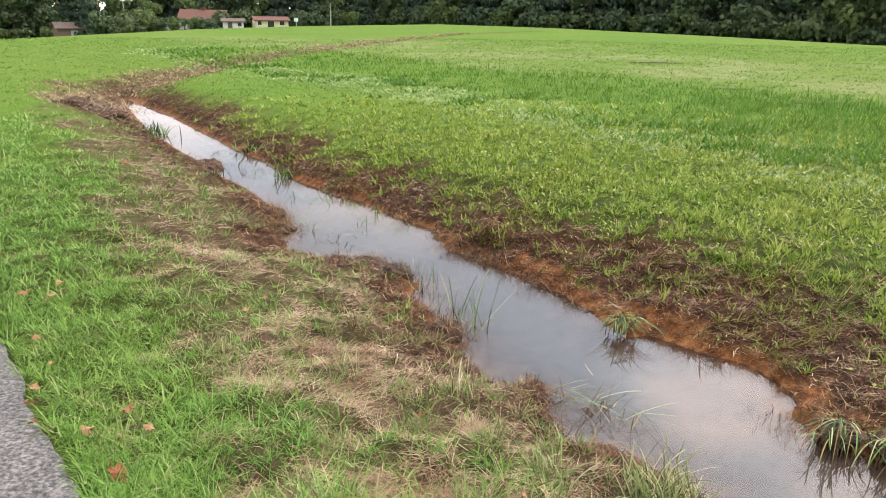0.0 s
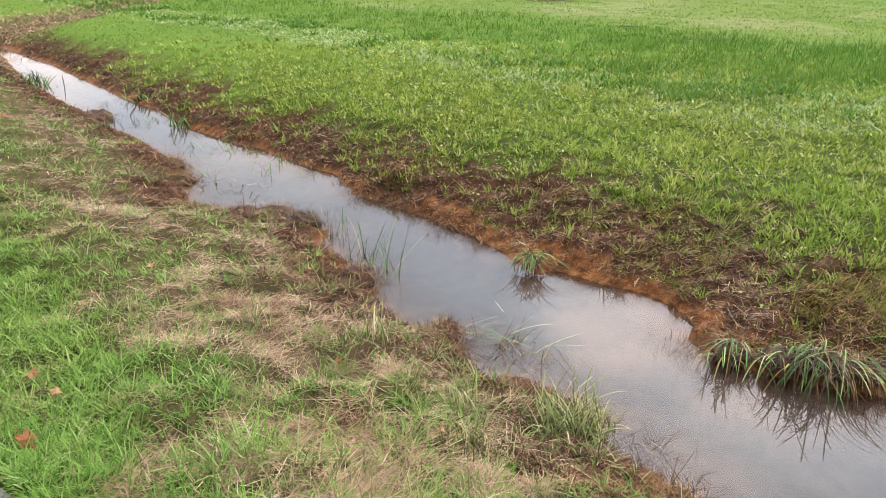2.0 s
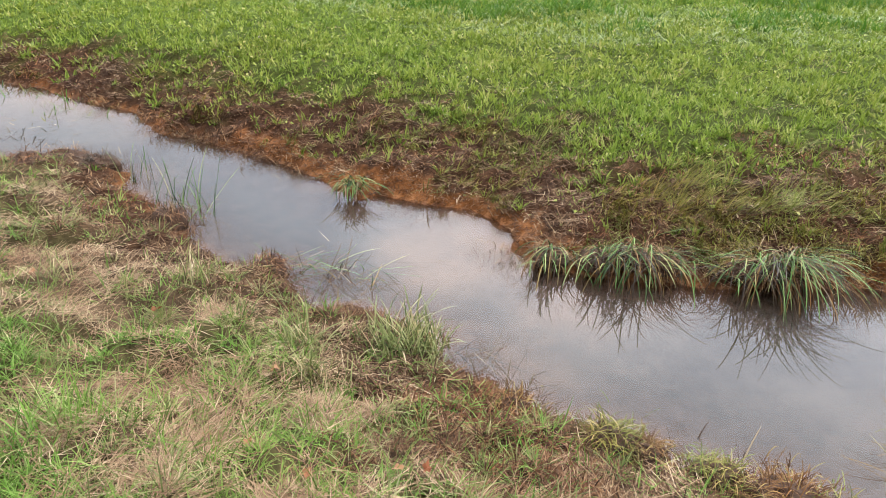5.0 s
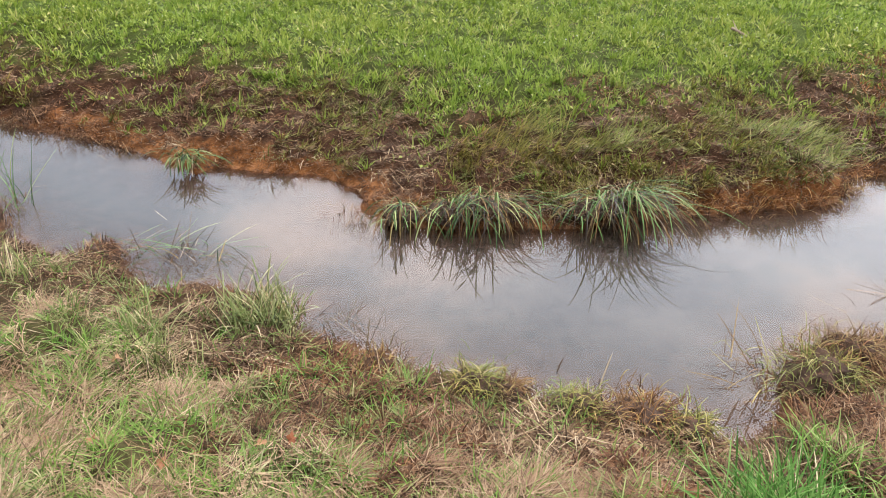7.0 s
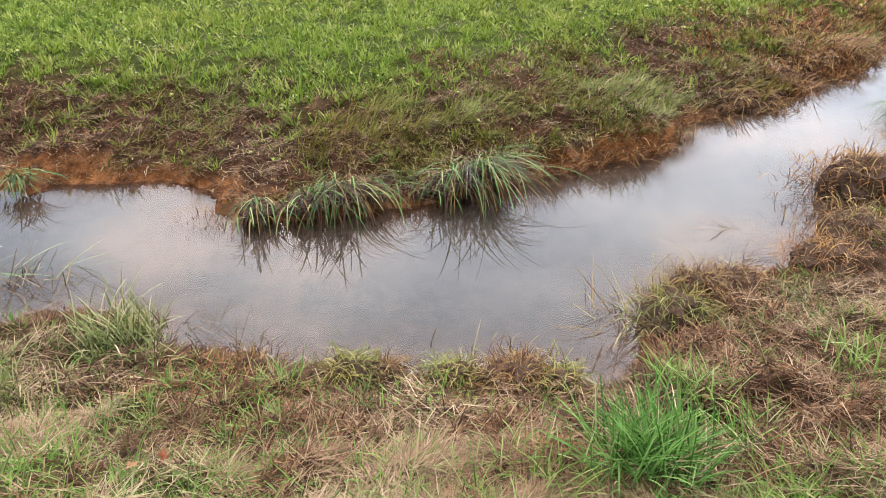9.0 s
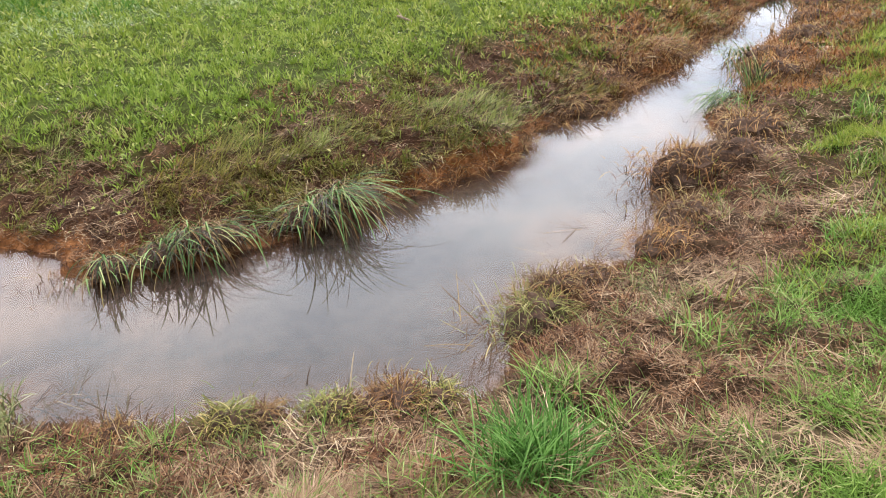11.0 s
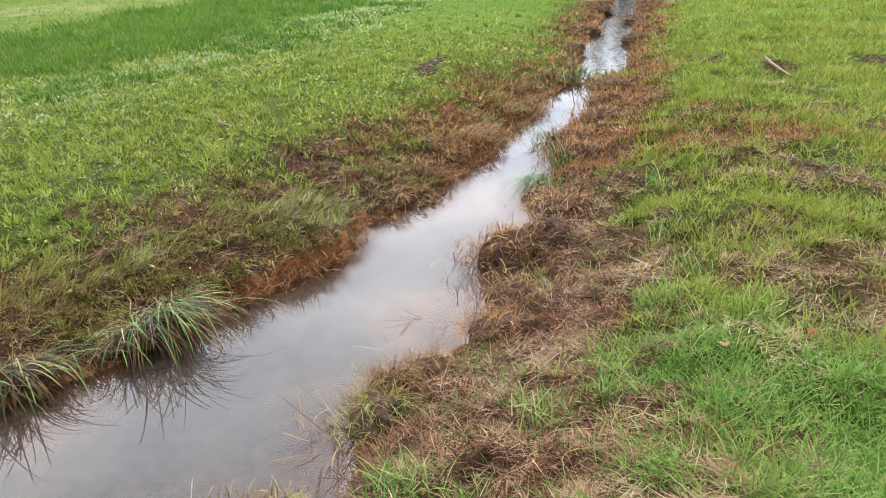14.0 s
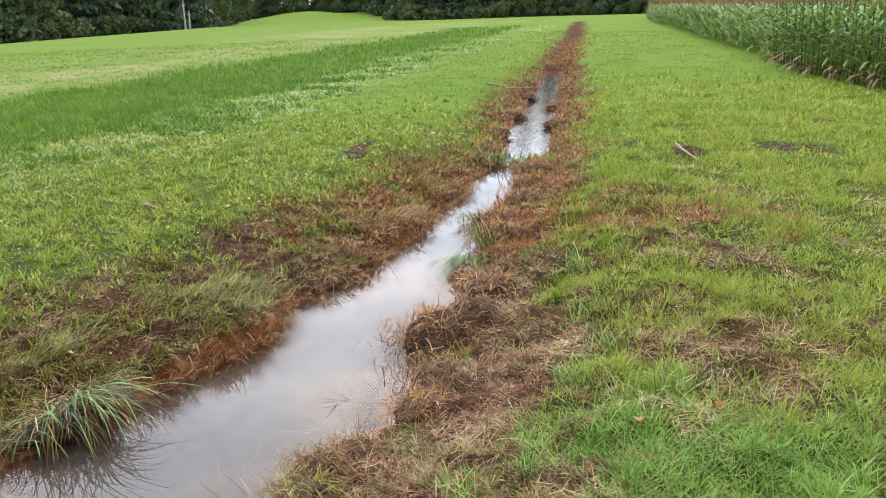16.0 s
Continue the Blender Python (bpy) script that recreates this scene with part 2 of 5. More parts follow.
# Turbid ditch water: sky gloss over a silty body that hides the bed as it deepens.
M_WATER, n, l, b = material("turbid_water", 0.004, 0.5)
b.inputs["IOR"].default_value = 1.42
silt = noise_node(n, l, 0.9, 4.0, 0.55)
r = ramp_node(n, [(0.35, (0.052, 0.045, 0.036)), (0.65, (0.068, 0.058, 0.046))])
l.new(silt.outputs["Fac"], r.inputs["Fac"])
l.new(r.outputs["Color"], b.inputs["Base Color"])
r_map = n.new("ShaderNodeMapping")
r_map.inputs["Scale"].default_value = (22.0, 9.0, 1.0)
r_pos = n.new("ShaderNodeNewGeometry")
r_noise = n.new("ShaderNodeTexNoise")
r_noise.inputs["Scale"].default_value, r_noise.inputs["Detail"].default_value = 1.0, 2.0
r_bump = n.new("ShaderNodeBump")
r_bump.inputs["Distance"].default_value = 0.012
l.new(r_pos.outputs["Position"], r_map.inputs["Vector"])
l.new(r_map.outputs["Vector"], r_noise.inputs["Vector"])
l.new(r_noise.outputs["Fac"], r_bump.inputs["Height"])
l.new(zone("ripple"), r_bump.inputs["Strength"])
l.new(r_bump.outputs["Normal"], b.inputs["Normal"])
clear = n.new("ShaderNodeBsdfTransparent")
clear.inputs["Color"].default_value = (0.95, 0.86, 0.76, 1)
shine = n.new("ShaderNodeBsdfGlossy")
shine.inputs["Roughness"].default_value = 0.004
fres = n.new("ShaderNodeFresnel")
fres.inputs["IOR"].default_value = 1.42
l.new(r_bump.outputs["Normal"], shine.inputs["Normal"])
l.new(r_bump.outputs["Normal"], fres.inputs["Normal"])
thin = n.new("ShaderNodeMixShader")
l.new(fres.outputs["Fac"], thin.inputs["Fac"])
l.new(clear.outputs["BSDF"], thin.inputs[1])
l.new(shine.outputs["BSDF"], thin.inputs[2])
x = n.new("ShaderNodeMixShader")
l.new(zone("clear"), x.inputs["Fac"])
l.new(b.outputs["BSDF"], x.inputs[1])
l.new(thin.outputs["Shader"], x.inputs[2])
l.new(x.outputs["Shader"], n["Material Output"].inputs["Surface"])


def plain(name, col, rough=0.7, spec=0.3):
    """Paint or render with a fine uneven tone."""
    c = np.array(col)
    return speckled(name, [(0.3, tuple(c * 0.85)), (0.7, tuple(np.minimum(c * 1.1, 0.95)))], 1.5, rough, 14.0, 0.0, spec)


M_ROOF = plain("red_tiles", (0.14, 0.06, 0.04), 0.8)
M_ROOF_DARK = plain("brown_tiles", (0.13, 0.09, 0.07), 0.8)
M_WOOD = plain("weathered_boards", (0.16, 0.11, 0.08), 0.85)
M_WHITE = plain("white_render", (0.75, 0.74, 0.70), 0.8)
M_CREAM = plain("cream_render", (0.72, 0.66, 0.45), 0.8)
M_GLASS = plain("dark_glass", (0.03, 0.035, 0.04), 0.1, 0.6)
M_STEEL = plain("grey_steel", (0.4, 0.4, 0.4), 0.5)
M_SOIL = speckled("dark_crumbly_soil", [(0.3, (0.038, 0.023, 0.015)), (0.7, (0.12, 0.07, 0.045))], 20.0, 0.95, 90.0, 0.006)
M_PETAL = plain("white_clover_flower", (0.7, 0.68, 0.62), 0.8)


# ---- helpers of the place ----
def vnoise(x, y, scale, seed=0):
    """Smooth value noise from 0 to 1 on arrays."""
    x, y = np.asarray(x, float) * scale + seed * 17.31, np.asarray(y, float) * scale - seed * 9.77
    ix, iy = np.floor(x), np.floor(y)
    u, v = x - ix, y - iy
    u, v = u * u * (3 - 2 * u), v * v * (3 - 2 * v)

    def hashed(a, b):
        s = np.sin(a * 127.1 + b * 311.7 + seed * 74.7) * 43758.5453
        return s - np.floor(s)

    low = hashed(ix, iy) * (1 - u) + hashed(ix + 1, iy) * u
    high = hashed(ix, iy + 1) * (1 - u) + hashed(ix + 1, iy + 1) * u
    return low * (1 - v) + high * v


def fbm(x, y, scale, octaves=3, seed=0):
    total, amp, norm = 0.0, 1.0, 0.0
    for k in range(octaves):
        total = total + amp * vnoise(x, y, scale * 2.03**k, seed + k)
        norm += amp
        amp *= 0.5
    return total / norm


def step(a, b, v):
    s = np.clip((v - a) / (b - a), 0, 1)
    return s * s * (3 - 2 * s)


WATER_Z = -0.35
# Shorelines of the ditch, from its dry upper end to its far lower end.
FAR_SHORE = [(-7.75, 17.7), (-5.8, 15.03), (-4.55, 13.13), (-3.52, 11.49), (-2.75, 10.45), (-2.09, 9.3), (-1.6, 8.7), (-1.1, 8.19), (-0.67, 7.56),
             (-0.3, 7.16), (-0.12, 6.5), (0.2, 6.24), (0.5, 5.8), (0.82, 5.3), (1.0, 4.9), (1.1, 4.6), (1.26, 4.64), (1.46, 4.48), (1.76, 4.23),
             (1.88, 3.9), (1.78, 3.63), (1.9, 3.3), (2.35, 3.02), (2.55, 2.92), (3.3, 2.68), (3.75, 2.52), (4.2, 2.34), (4.55, 2.4), (4.72, 2.52),
             (5.2, 2.4), (5.4, 2.22), (6.15, 2.24), (6.9, 2.15), (7.53, 2.25), (8.3, 2.13), (9.11, 2.33), (10.0, 2.18)]
NEAR_SHORE = [(-7.85, 17.5), (-5.49, 13.14), (-4.39, 11.39), (-3.49, 10.08), (-3.09, 9.41), (-2.59, 8.79), (-1.98, 7.8), (-1.65, 6.75), (-1.45, 6.22),
              (-1.0, 6.0), (-0.5, 5.7), (-0.29, 5.57), (-0.34, 5.22), (-0.18, 4.95), (-0.03, 4.45), (0.15, 4.04), (0.31, 3.83), (0.46, 3.75),
              (0.56, 3.3), (0.78, 3.22), (1.07, 2.94), (0.97, 2.64), (1.15, 2.48), (1.2, 2.22), (1.38, 2.12), (1.58, 1.9), (1.58, 1.76), (1.75, 1.7),
              (1.9, 1.55), (2.0, 1.37), (2.07, 1.22), (2.25, 1.25), (2.42, 1.3), (2.7, 1.38), (2.9, 1.44), (3.1, 1.26), (3.4, 1.15), (3.7, 1.2),
              (4.04, 1.18), (4.38, 1.34), (4.7, 1.43), (5.22, 1.3), (5.62, 1.57), (6.45, 1.42), (7.28, 1.73), (7.7, 1.67), (8.4, 1.64), (8.9, 1.66),
              (9.4, 1.78), (10.0, 1.95)]
LOWER_FAR = [(10.15, 2.1), (13.0, 2.66), (15.6, 2.95), (18.1, 3.2), (22.1, 3.66), (25, 4.0)]
LOWER_NEAR = [(10.5, 1.6), (13.8, 2.0), (18.1, 2.65), (23.8, 3.32), (25, 3.6)]
DRY_BED = [(-8.0, 18.3), (-8.0, 22.0), (-7.85, 26.8), (-7.4, 33.6), (-6.1, 41.7), (-4.2, 52), (-1.0, 66), (8, 85)]


def line_distance(x, y, line):
    """Distance to a polyline and the side (positive to its left)."""
    best, side = np.full(x.shape, 1e9), np.zeros(x.shape)
    for (ax, ay), (bx, by) in zip(line[:-1], line[1:]):
        dx, dy = bx - ax, by - ay
        k = np.clip(((x - ax) * dx + (y - ay) * dy) / (dx * dx + dy * dy), 0, 1)
        ex, ey = x - ax - k * dx, y - ay - k * dy
        d = np.hypot(ex, ey)
        nearer = d < best
        side = np.where(nearer, dx * (y - ay) - dy * (x - ax), side)
        best = np.where(nearer, d, best)
    return best, side


def pool_distance(x, y, far, near):
    """Signed distance to the pool between two shores: negative in the water."""
    ring = far + near[::-1] + far[:1]
    best, odd = np.full(x.shape, 1e9), np.zeros(x.shape, bool)
    for (ax, ay), (bx, by) in zip(ring[:-1], ring[1:]):
        dx, dy = bx - ax, by - ay
        k = np.clip(((x - ax) * dx + (y - ay) * dy) / (dx * dx + dy * dy), 0, 1)
        best = np.minimum(best, np.hypot(x - ax - k * dx, y - ay - k * dy))
        if ay != by:
            odd ^= ((ay > y) != (by > y)) & (x < dx * (y - ay) / dy + ax)
    return np.where(odd, -best, best)


SPINE = [(-4.2, 52), (-7.4, 33.6), (-8.0, 22), (-8.05, 18.25), (-5.55, 13.6), (-2.6, 9.6), (-0.9, 6.8), (0.6, 4.8), (1.3, 3.5), (2.3, 2.3), (3.3, 1.95),
         (5.0, 1.95), (7.6, 1.95), (10.0, 1.95), (12.74, 2.25), (21.3, 3.3), (42, 5.55), (80, 10)]


def ditch(x, y):
    """Signed distance to the water, whether on the far side, and distance to the dry bed."""
    wob = (fbm(x, y, 5.0, 3, 3) - 0.5) * 0.10 * (1 - 0.6 * step(8.5, 11, x))
    d = np.minimum(pool_distance(x, y, FAR_SHORE, NEAR_SHORE), pool_distance(x, y, LOWER_FAR, LOWER_NEAR)) + wob
    _, side = line_distance(x, y, SPINE)
    bed, _ = line_distance(x, y, DRY_BED)
    tail, _ = line_distance(x, y, [(25, 3.78), (42, 5.55), (80, 10)])
    return d, side > 0, bed + wob * 2, tail + wob * 2


STRIP = [(-9, 33), (-2, 23.5), (1.5, 20), (4.7, 15), (6.8, 11.8), (10, 10.9), (15.5, 11.3), (28, 12.8), (50, 13.6), (80, 16.5)]


def strip_offset(x, y):
    """Signed distance across the strip of uncut grass, positive away from the ditch."""
    d, side = line_distance(x, y, STRIP)
    return np.where(side > 0, d, -d)


def ground_height(x, y):
    x, y = np.asarray(x, float), np.asarray(y, float)
    d, far, bed, tail = ditch(x, y)
    r, az = np.hypot(x, y), np.degrees(np.arctan2(-x, y))
    out = np.maximum(d, 0)
    rough = (fbm(x, y, 3.2, 4, 8) - 0.5)
    lump = (fbm(x, y, 9.0, 3, 21) - 0.45)
    ledge = step(3.0, 3.4, x) * (1 - step(4.6, 5.0, x))
    far_bank = (0.05 + 0.07 * ledge) * step(0, 0.10, out) + 0.07 * step(0.05, 0.4, out) + (0.23 - 0.07 * ledge) * step(0.15, 1.7, out)
    near_bank = 0.07 * step(0, 0.12, out) + 0.30 * step(0.05, 1.6, out)
    z = WATER_Z + np.where(far, far_bank, near_bank)
    z = z + step(0.02, 0.25, out) * (1 - step(0.7, 1.5, out)) * (0.08 * rough + 0.12 * lump + 0.05 * (fbm(x, y, 19.0, 2, 44) - 0.5))
    z = z + np.where(far, 0, 1) * step(0.3, 0.6, out) * (1 - step(1.8, 2.6, out)) * 0.13 * (fbm(x, y, 4.5, 3, 58) - 0.5)
    z = z + step(1.2, 3, out) * 0.05 * rough
    z = np.where(d < 0, WATER_Z - np.minimum(-d * np.where(x > 9.6, 1.3, 0.14), 0.22) - 0.010, z)
    z = z - 0.22 * (1 - step(0.1, 1.1, np.minimum(bed, tail))) * step(0.3, 2.0, out)
    # The valley floor falls away gently towards the woods on both flanks.
    drop = np.interp(az, [-180, -130, -104, -80, -68, -57, -45, -35, -27, -16, -6, 2, 12, 19, 27, 32, 60, 180],
                     [0.9, 0.9, 0.9, 0.75, 0.7, 0.62, 1.05, 1.4, 1.5, 1.15, 0.85, 0.72, 1.0, 1.28, 1.78, 2.15, 1.5, 0.9])
    fall = 1.65 - np.tan(np.radians(drop)) * np.maximum(r, 30)
    hill = 4.5 * np.exp(-((az + 63.5) / 4.5) ** 2) * step(215, 300, r)
    hill = hill + 34.0 * step(-100, -88, az) * (1 - step(-74, -66, az)) * step(262, 345, r)
    z = z * (1 - step(25, 70, r)) + step(25, 70, r) * np.minimum(fall, 0.05) + hill
    return z


def soil_zones(x, y):
    """Shares of near sod (darkened for shade between blades), bare stubble, brown thatch, hay and ochre mud at places
    on the ground.
    """
    d, far, bed, tail = ditch(x, y)
    w = (fbm(x, y, 1.7, 3, 31) - 0.5) + 0.5 * (fbm(x, y, 7.0, 2, 33) - 0.5)
    r = np.hypot(x, y)
    width = np.interp(x, [-8, -2, 0.5, 2, 4, 8, 12], [0.75, 0.8, 0.85, 1.15, 1.25, 0.8, 0.5])
    far_thatch = 1 - step(width - 0.5, width + 0.45, d + w * 1.1)
    wide = np.interp(x, [-8, -2, 0, 1.5, 2.5, 6, 12], [0.55, 0.5, 0.5, 0.45, 0.75, 0.85, 0.5])
    near_thatch = 1 - step(wide - 0.25, wide + 0.25, d + w * 0.9)
    thatch = np.where(far, far_thatch, near_thatch)
    thatch = np.maximum(thatch, 1 - step(0.3, 0.9, tail + w))
    thatch = np.maximum(thatch, 0.5 * (1 - step(0.1, 0.5, bed + 0.6 * w)))
    band = np.interp(x, [-8, -2, 0, 1.5, 2.5, 6], [1.4, 1.6, 1.8, 1.9, 1.0, 0.6])
    hay = np.where(far, 0, (1 - step(band - 0.4, band + 0.35, d + w * 1.2)) * step(0.2, 0.5, d + w * 0.5))
    hay = hay * (0.55 + 0.45 * step(0.4, 0.6, fbm(x, y, 1.9, 3, 51)))
    hay = np.maximum(hay, (1 - step(0.5, 1.2, bed + w)) * (0.8 - 0.35 * step(30, 60, r)))
    worn = step(0.41, 0.54, fbm(x, y, 1.9, 3, 53)) * step(2.0, 2.6, x) * step(-1.6, -0.6, y) * (1 - step(6, 8, r)) * np.where(far, 0, 0.8)
    thatch = np.maximum(thatch, 0.8 * worn)
    edge = np.where(far, 0.0 + 0.07 * step(0.5, 0.7, fbm(x, y, 1.1, 2, 91)) + 0.08 * step(3.0, 3.4, x) * (1 - step(4.5, 4.9, x)) + 0.09 * step(-0.6, 0.2, x) * (1 - step(2.3, 2.7, x)), -0.03)
    ochre = (1 - step(edge, edge + 0.08, d + w * 0.35)) * np.where(far, 0.85, 0.7)
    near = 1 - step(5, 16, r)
    # Mown stubble lies beyond the uncut strip in the far meadow.
    off = strip_offset(x, y)
    bare = step(2.4, 4.0, off + 2 * w) * (1 - step(13, 24, off + 6 * w)) * (0.2 + 0.6 * step(0.4, 0.65, fbm(x, y, 0.3, 4, 61)))
    under = np.clip(-d / 0.06, 0, 1)
    return near, bare, thatch, hay, ochre, under


def smooth_shade(me):
    me.polygons.foreach_set("use_smooth", np.ones(len(me.polygons), bool))


def raw_mesh(name, verts, faces_by_size, mat, smooth=False, tint=None):
    """A mesh from arrays: verts (n, 3), and index arrays of shape (m, k)."""
    me = bpy.data.meshes.new(name)
    verts = np.ascontiguousarray(verts, np.float32)
    loops = np.concatenate([f.ravel() for f in faces_by_size]).astype(np.int32)
    totals = np.concatenate([np.full(len(f), f.shape[1], np.int32) for f in faces_by_size])
    starts = np.r_[0, np.cumsum(totals)[:-1]].astype(np.int32)
    me.vertices.add(len(verts))
    me.vertices.foreach_set("co", verts.ravel())
    me.loops.add(len(loops))
    me.loops.foreach_set("vertex_index", loops)
    me.polygons.add(len(totals))
    me.polygons.foreach_set("loop_start", starts)
    me.polygons.foreach_set("loop_total", totals)
    if smooth:
        smooth_shade(me)
    me.materials.append(mat)
    me.update(calc_edges=True)
    if tint is not None:
        me.attributes.new("tint", "FLOAT", "POINT").data.foreach_set("value", np.ascontiguousarray(tint, np.float32))
    return me


def blade_mesh(name, x, y, z, height, width, azim, lean, curl, mat, segs=2, facing=None, tint=None):
    """Many bent blades in one mesh. lean: angle from upright at the root; curl: more of it towards the tip (radians)."""
    n_b = len(x)
    rows = []
    dirx, diry = np.cos(azim), np.sin(azim)
    face = azim + np.pi / 2 if facing is None else facing
    wx, wy = np.cos(face) * width / 2, np.sin(face) * width / 2
    px, py, pz = np.array(x, float), np.array(y, float), np.array(z, float)
    for s in range(segs):
        taper = 1.0 if s == 0 else 0.85 - 0.35 * (s / segs)
        rows += [np.stack([px - wx * taper, py - wy * taper, pz], 1), np.stack([px + wx * taper, py + wy * taper, pz], 1)]
        a = lean + curl * (s + 0.5) / segs
        px, py, pz = px + np.sin(a) * dirx * height / segs, py + np.sin(a) * diry * height / segs, pz + np.cos(a) * height / segs
    rows.append(np.stack([px, py, pz], 1))
    k = len(rows)
    verts = np.stack(rows, 1).reshape(-1, 3)
    base = np.arange(n_b)[:, None] * k
    quads = [base + np.array([[2 * s, 2 * s + 1, 2 * s + 3, 2 * s + 2]]) for s in range(segs - 1)]
    tris = base + np.array([[2 * segs - 2, 2 * segs - 1, 2 * segs]])
    faces = ([np.concatenate(quads)] if quads else []) + [tris]
    if tint is None:
        tint = np.random.default_rng(n_b).random(n_b)
    return raw_mesh(name, verts, faces, mat, tint=np.repeat(tint, k))


def part(name, bm, mat, parent, label=""):
    me = bpy.data.meshes.new(name)
    bm.to_mesh(me)
    bm.free()
    me.materials.append(mat)
    ob = new(name, me)
    ob.parent = parent
    return tagged(ob, label) if label else ob


def part_mesh(name, me, parent, label=""):
    ob = new(name, me)
    ob.parent = parent
    return tagged(ob, label) if label else ob


rng = np.random.default_rng(7)


def spread(count, r0, r1, az0=-108.0, az1=40.0):
    """Places round the stand, thinning out with distance."""
    r = r0 * (r1 / r0) ** rng.random(count)
    az = np.radians(az0 + (az1 - az0) * rng.random(count))
    return -np.sin(az) * r, np.cos(az) * r, r


# ---- ground ----
def graded(stops):
    out = []
    for (a, da), (b2, db) in zip(stops[:-1], stops[1:]):
        v = a
        while v < b2 - 1e-6:
            out.append(v)
            v += da + (db - da) * (v - a) / (b2 - a)
    return np.array(out + [stops[-1][0]])


gx = graded([(-420, 40), (-60, 4), (-20, 0.6), (-9, 0.12), (-2.6, 0.065), (-2, 0.052), (5.5, 0.052), (8, 0.09), (14, 0.16), (45, 0.7), (110, 5), (420, 40)])
gy = graded([(-200, 40), (-30, 4), (-4, 0.3), (-0.6, 0.08), (0.4, 0.052), (5.8, 0.052), (9, 0.1), (19, 0.2), (60, 1.0), (120, 5), (420, 40)])
GX, GY = np.meshgrid(gx, gy)
GZ = ground_height(GX, GY)
gi = np.arange(GX.size).reshape(GX.shape)
g_faces = np.stack([gi[:-1, :-1], gi[:-1, 1:], gi[1:, 1:], gi[1:, :-1]], -1).reshape(-1, 4)
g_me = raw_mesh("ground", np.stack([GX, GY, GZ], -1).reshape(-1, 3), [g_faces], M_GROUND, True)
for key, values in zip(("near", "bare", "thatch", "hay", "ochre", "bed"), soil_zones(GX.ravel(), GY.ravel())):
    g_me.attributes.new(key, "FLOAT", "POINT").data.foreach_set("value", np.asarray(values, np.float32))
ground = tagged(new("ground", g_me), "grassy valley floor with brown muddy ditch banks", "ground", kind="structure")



def grid_value(x, y, table):
    """Bilinear look-up in a table over the ground's grid."""
    i = np.clip(np.searchsorted(gx, x) - 1, 0, len(gx) - 2)
    j = np.clip(np.searchsorted(gy, y) - 1, 0, len(gy) - 2)
    u, v = np.clip((x - gx[i]) / (gx[i + 1] - gx[i]), 0, 1), np.clip((y - gy[j]) / (gy[j + 1] - gy[j]), 0, 1)
    return (table[j, i] * (1 - u) + table[j, i + 1] * u) * (1 - v) + (table[j + 1, i] * (1 - u) + table[j + 1, i + 1] * u) * v


G_D, G_FAR, _, _ = ditch(GX, GY)
G_ZONES = [np.asarray(v, float) for v in soil_zones(GX, GY)]
G_STRIP = strip_offset(GX, GY)


def lay(x, y):
    """Height of the ground's surface."""
    return grid_value(np.asarray(x, float), np.asarray(y, float), GZ)


def zones_at(x, y):
    return [grid_value(x, y, t) for t in G_ZONES]


def ditch_at(x, y):
    return grid_value(x, y, G_D), grid_value(x, y, G_FAR.astype(float)) > 0.5


# ---- water ----
wx = graded([(-9, 0.16), (-2, 0.09), (6, 0.09), (12, 0.16), (46, 0.6)])
wy = graded([(0.7, 0.09), (6.5, 0.09), (19.2, 0.2)])
WX, WY = np.meshgrid(wx, wy)
wi = np.arange(WX.size).reshape(WX.shape)
w_me = raw_mesh("ditch_water", np.stack([WX, WY, np.full(WX.shape, WATER_Z)], -1).reshape(-1, 3),
                [np.stack([wi[:-1, :-1], wi[:-1, 1:], wi[1:, 1:], wi[1:, :-1]], -1).reshape(-1, 4)], M_WATER, True)
shallow = np.exp(-np.maximum(WATER_Z - lay(WX.ravel(), WY.ravel()), 0) / 0.055) * 0.85
w_me.attributes.new("clear", "FLOAT", "POINT").data.foreach_set("value", shallow.astype(np.float32))
ripple = 0.30 * step(9.8, 11.5, WX.ravel()) + 0.10 * step(8.5, 12, WY.ravel())
w_me.attributes.new("ripple", "FLOAT", "POINT").data.foreach_set("value", ripple.astype(np.float32))
water = tagged(new("water", w_me), "still silty ditch water mirroring a cloudy sky", "water", kind="structure")


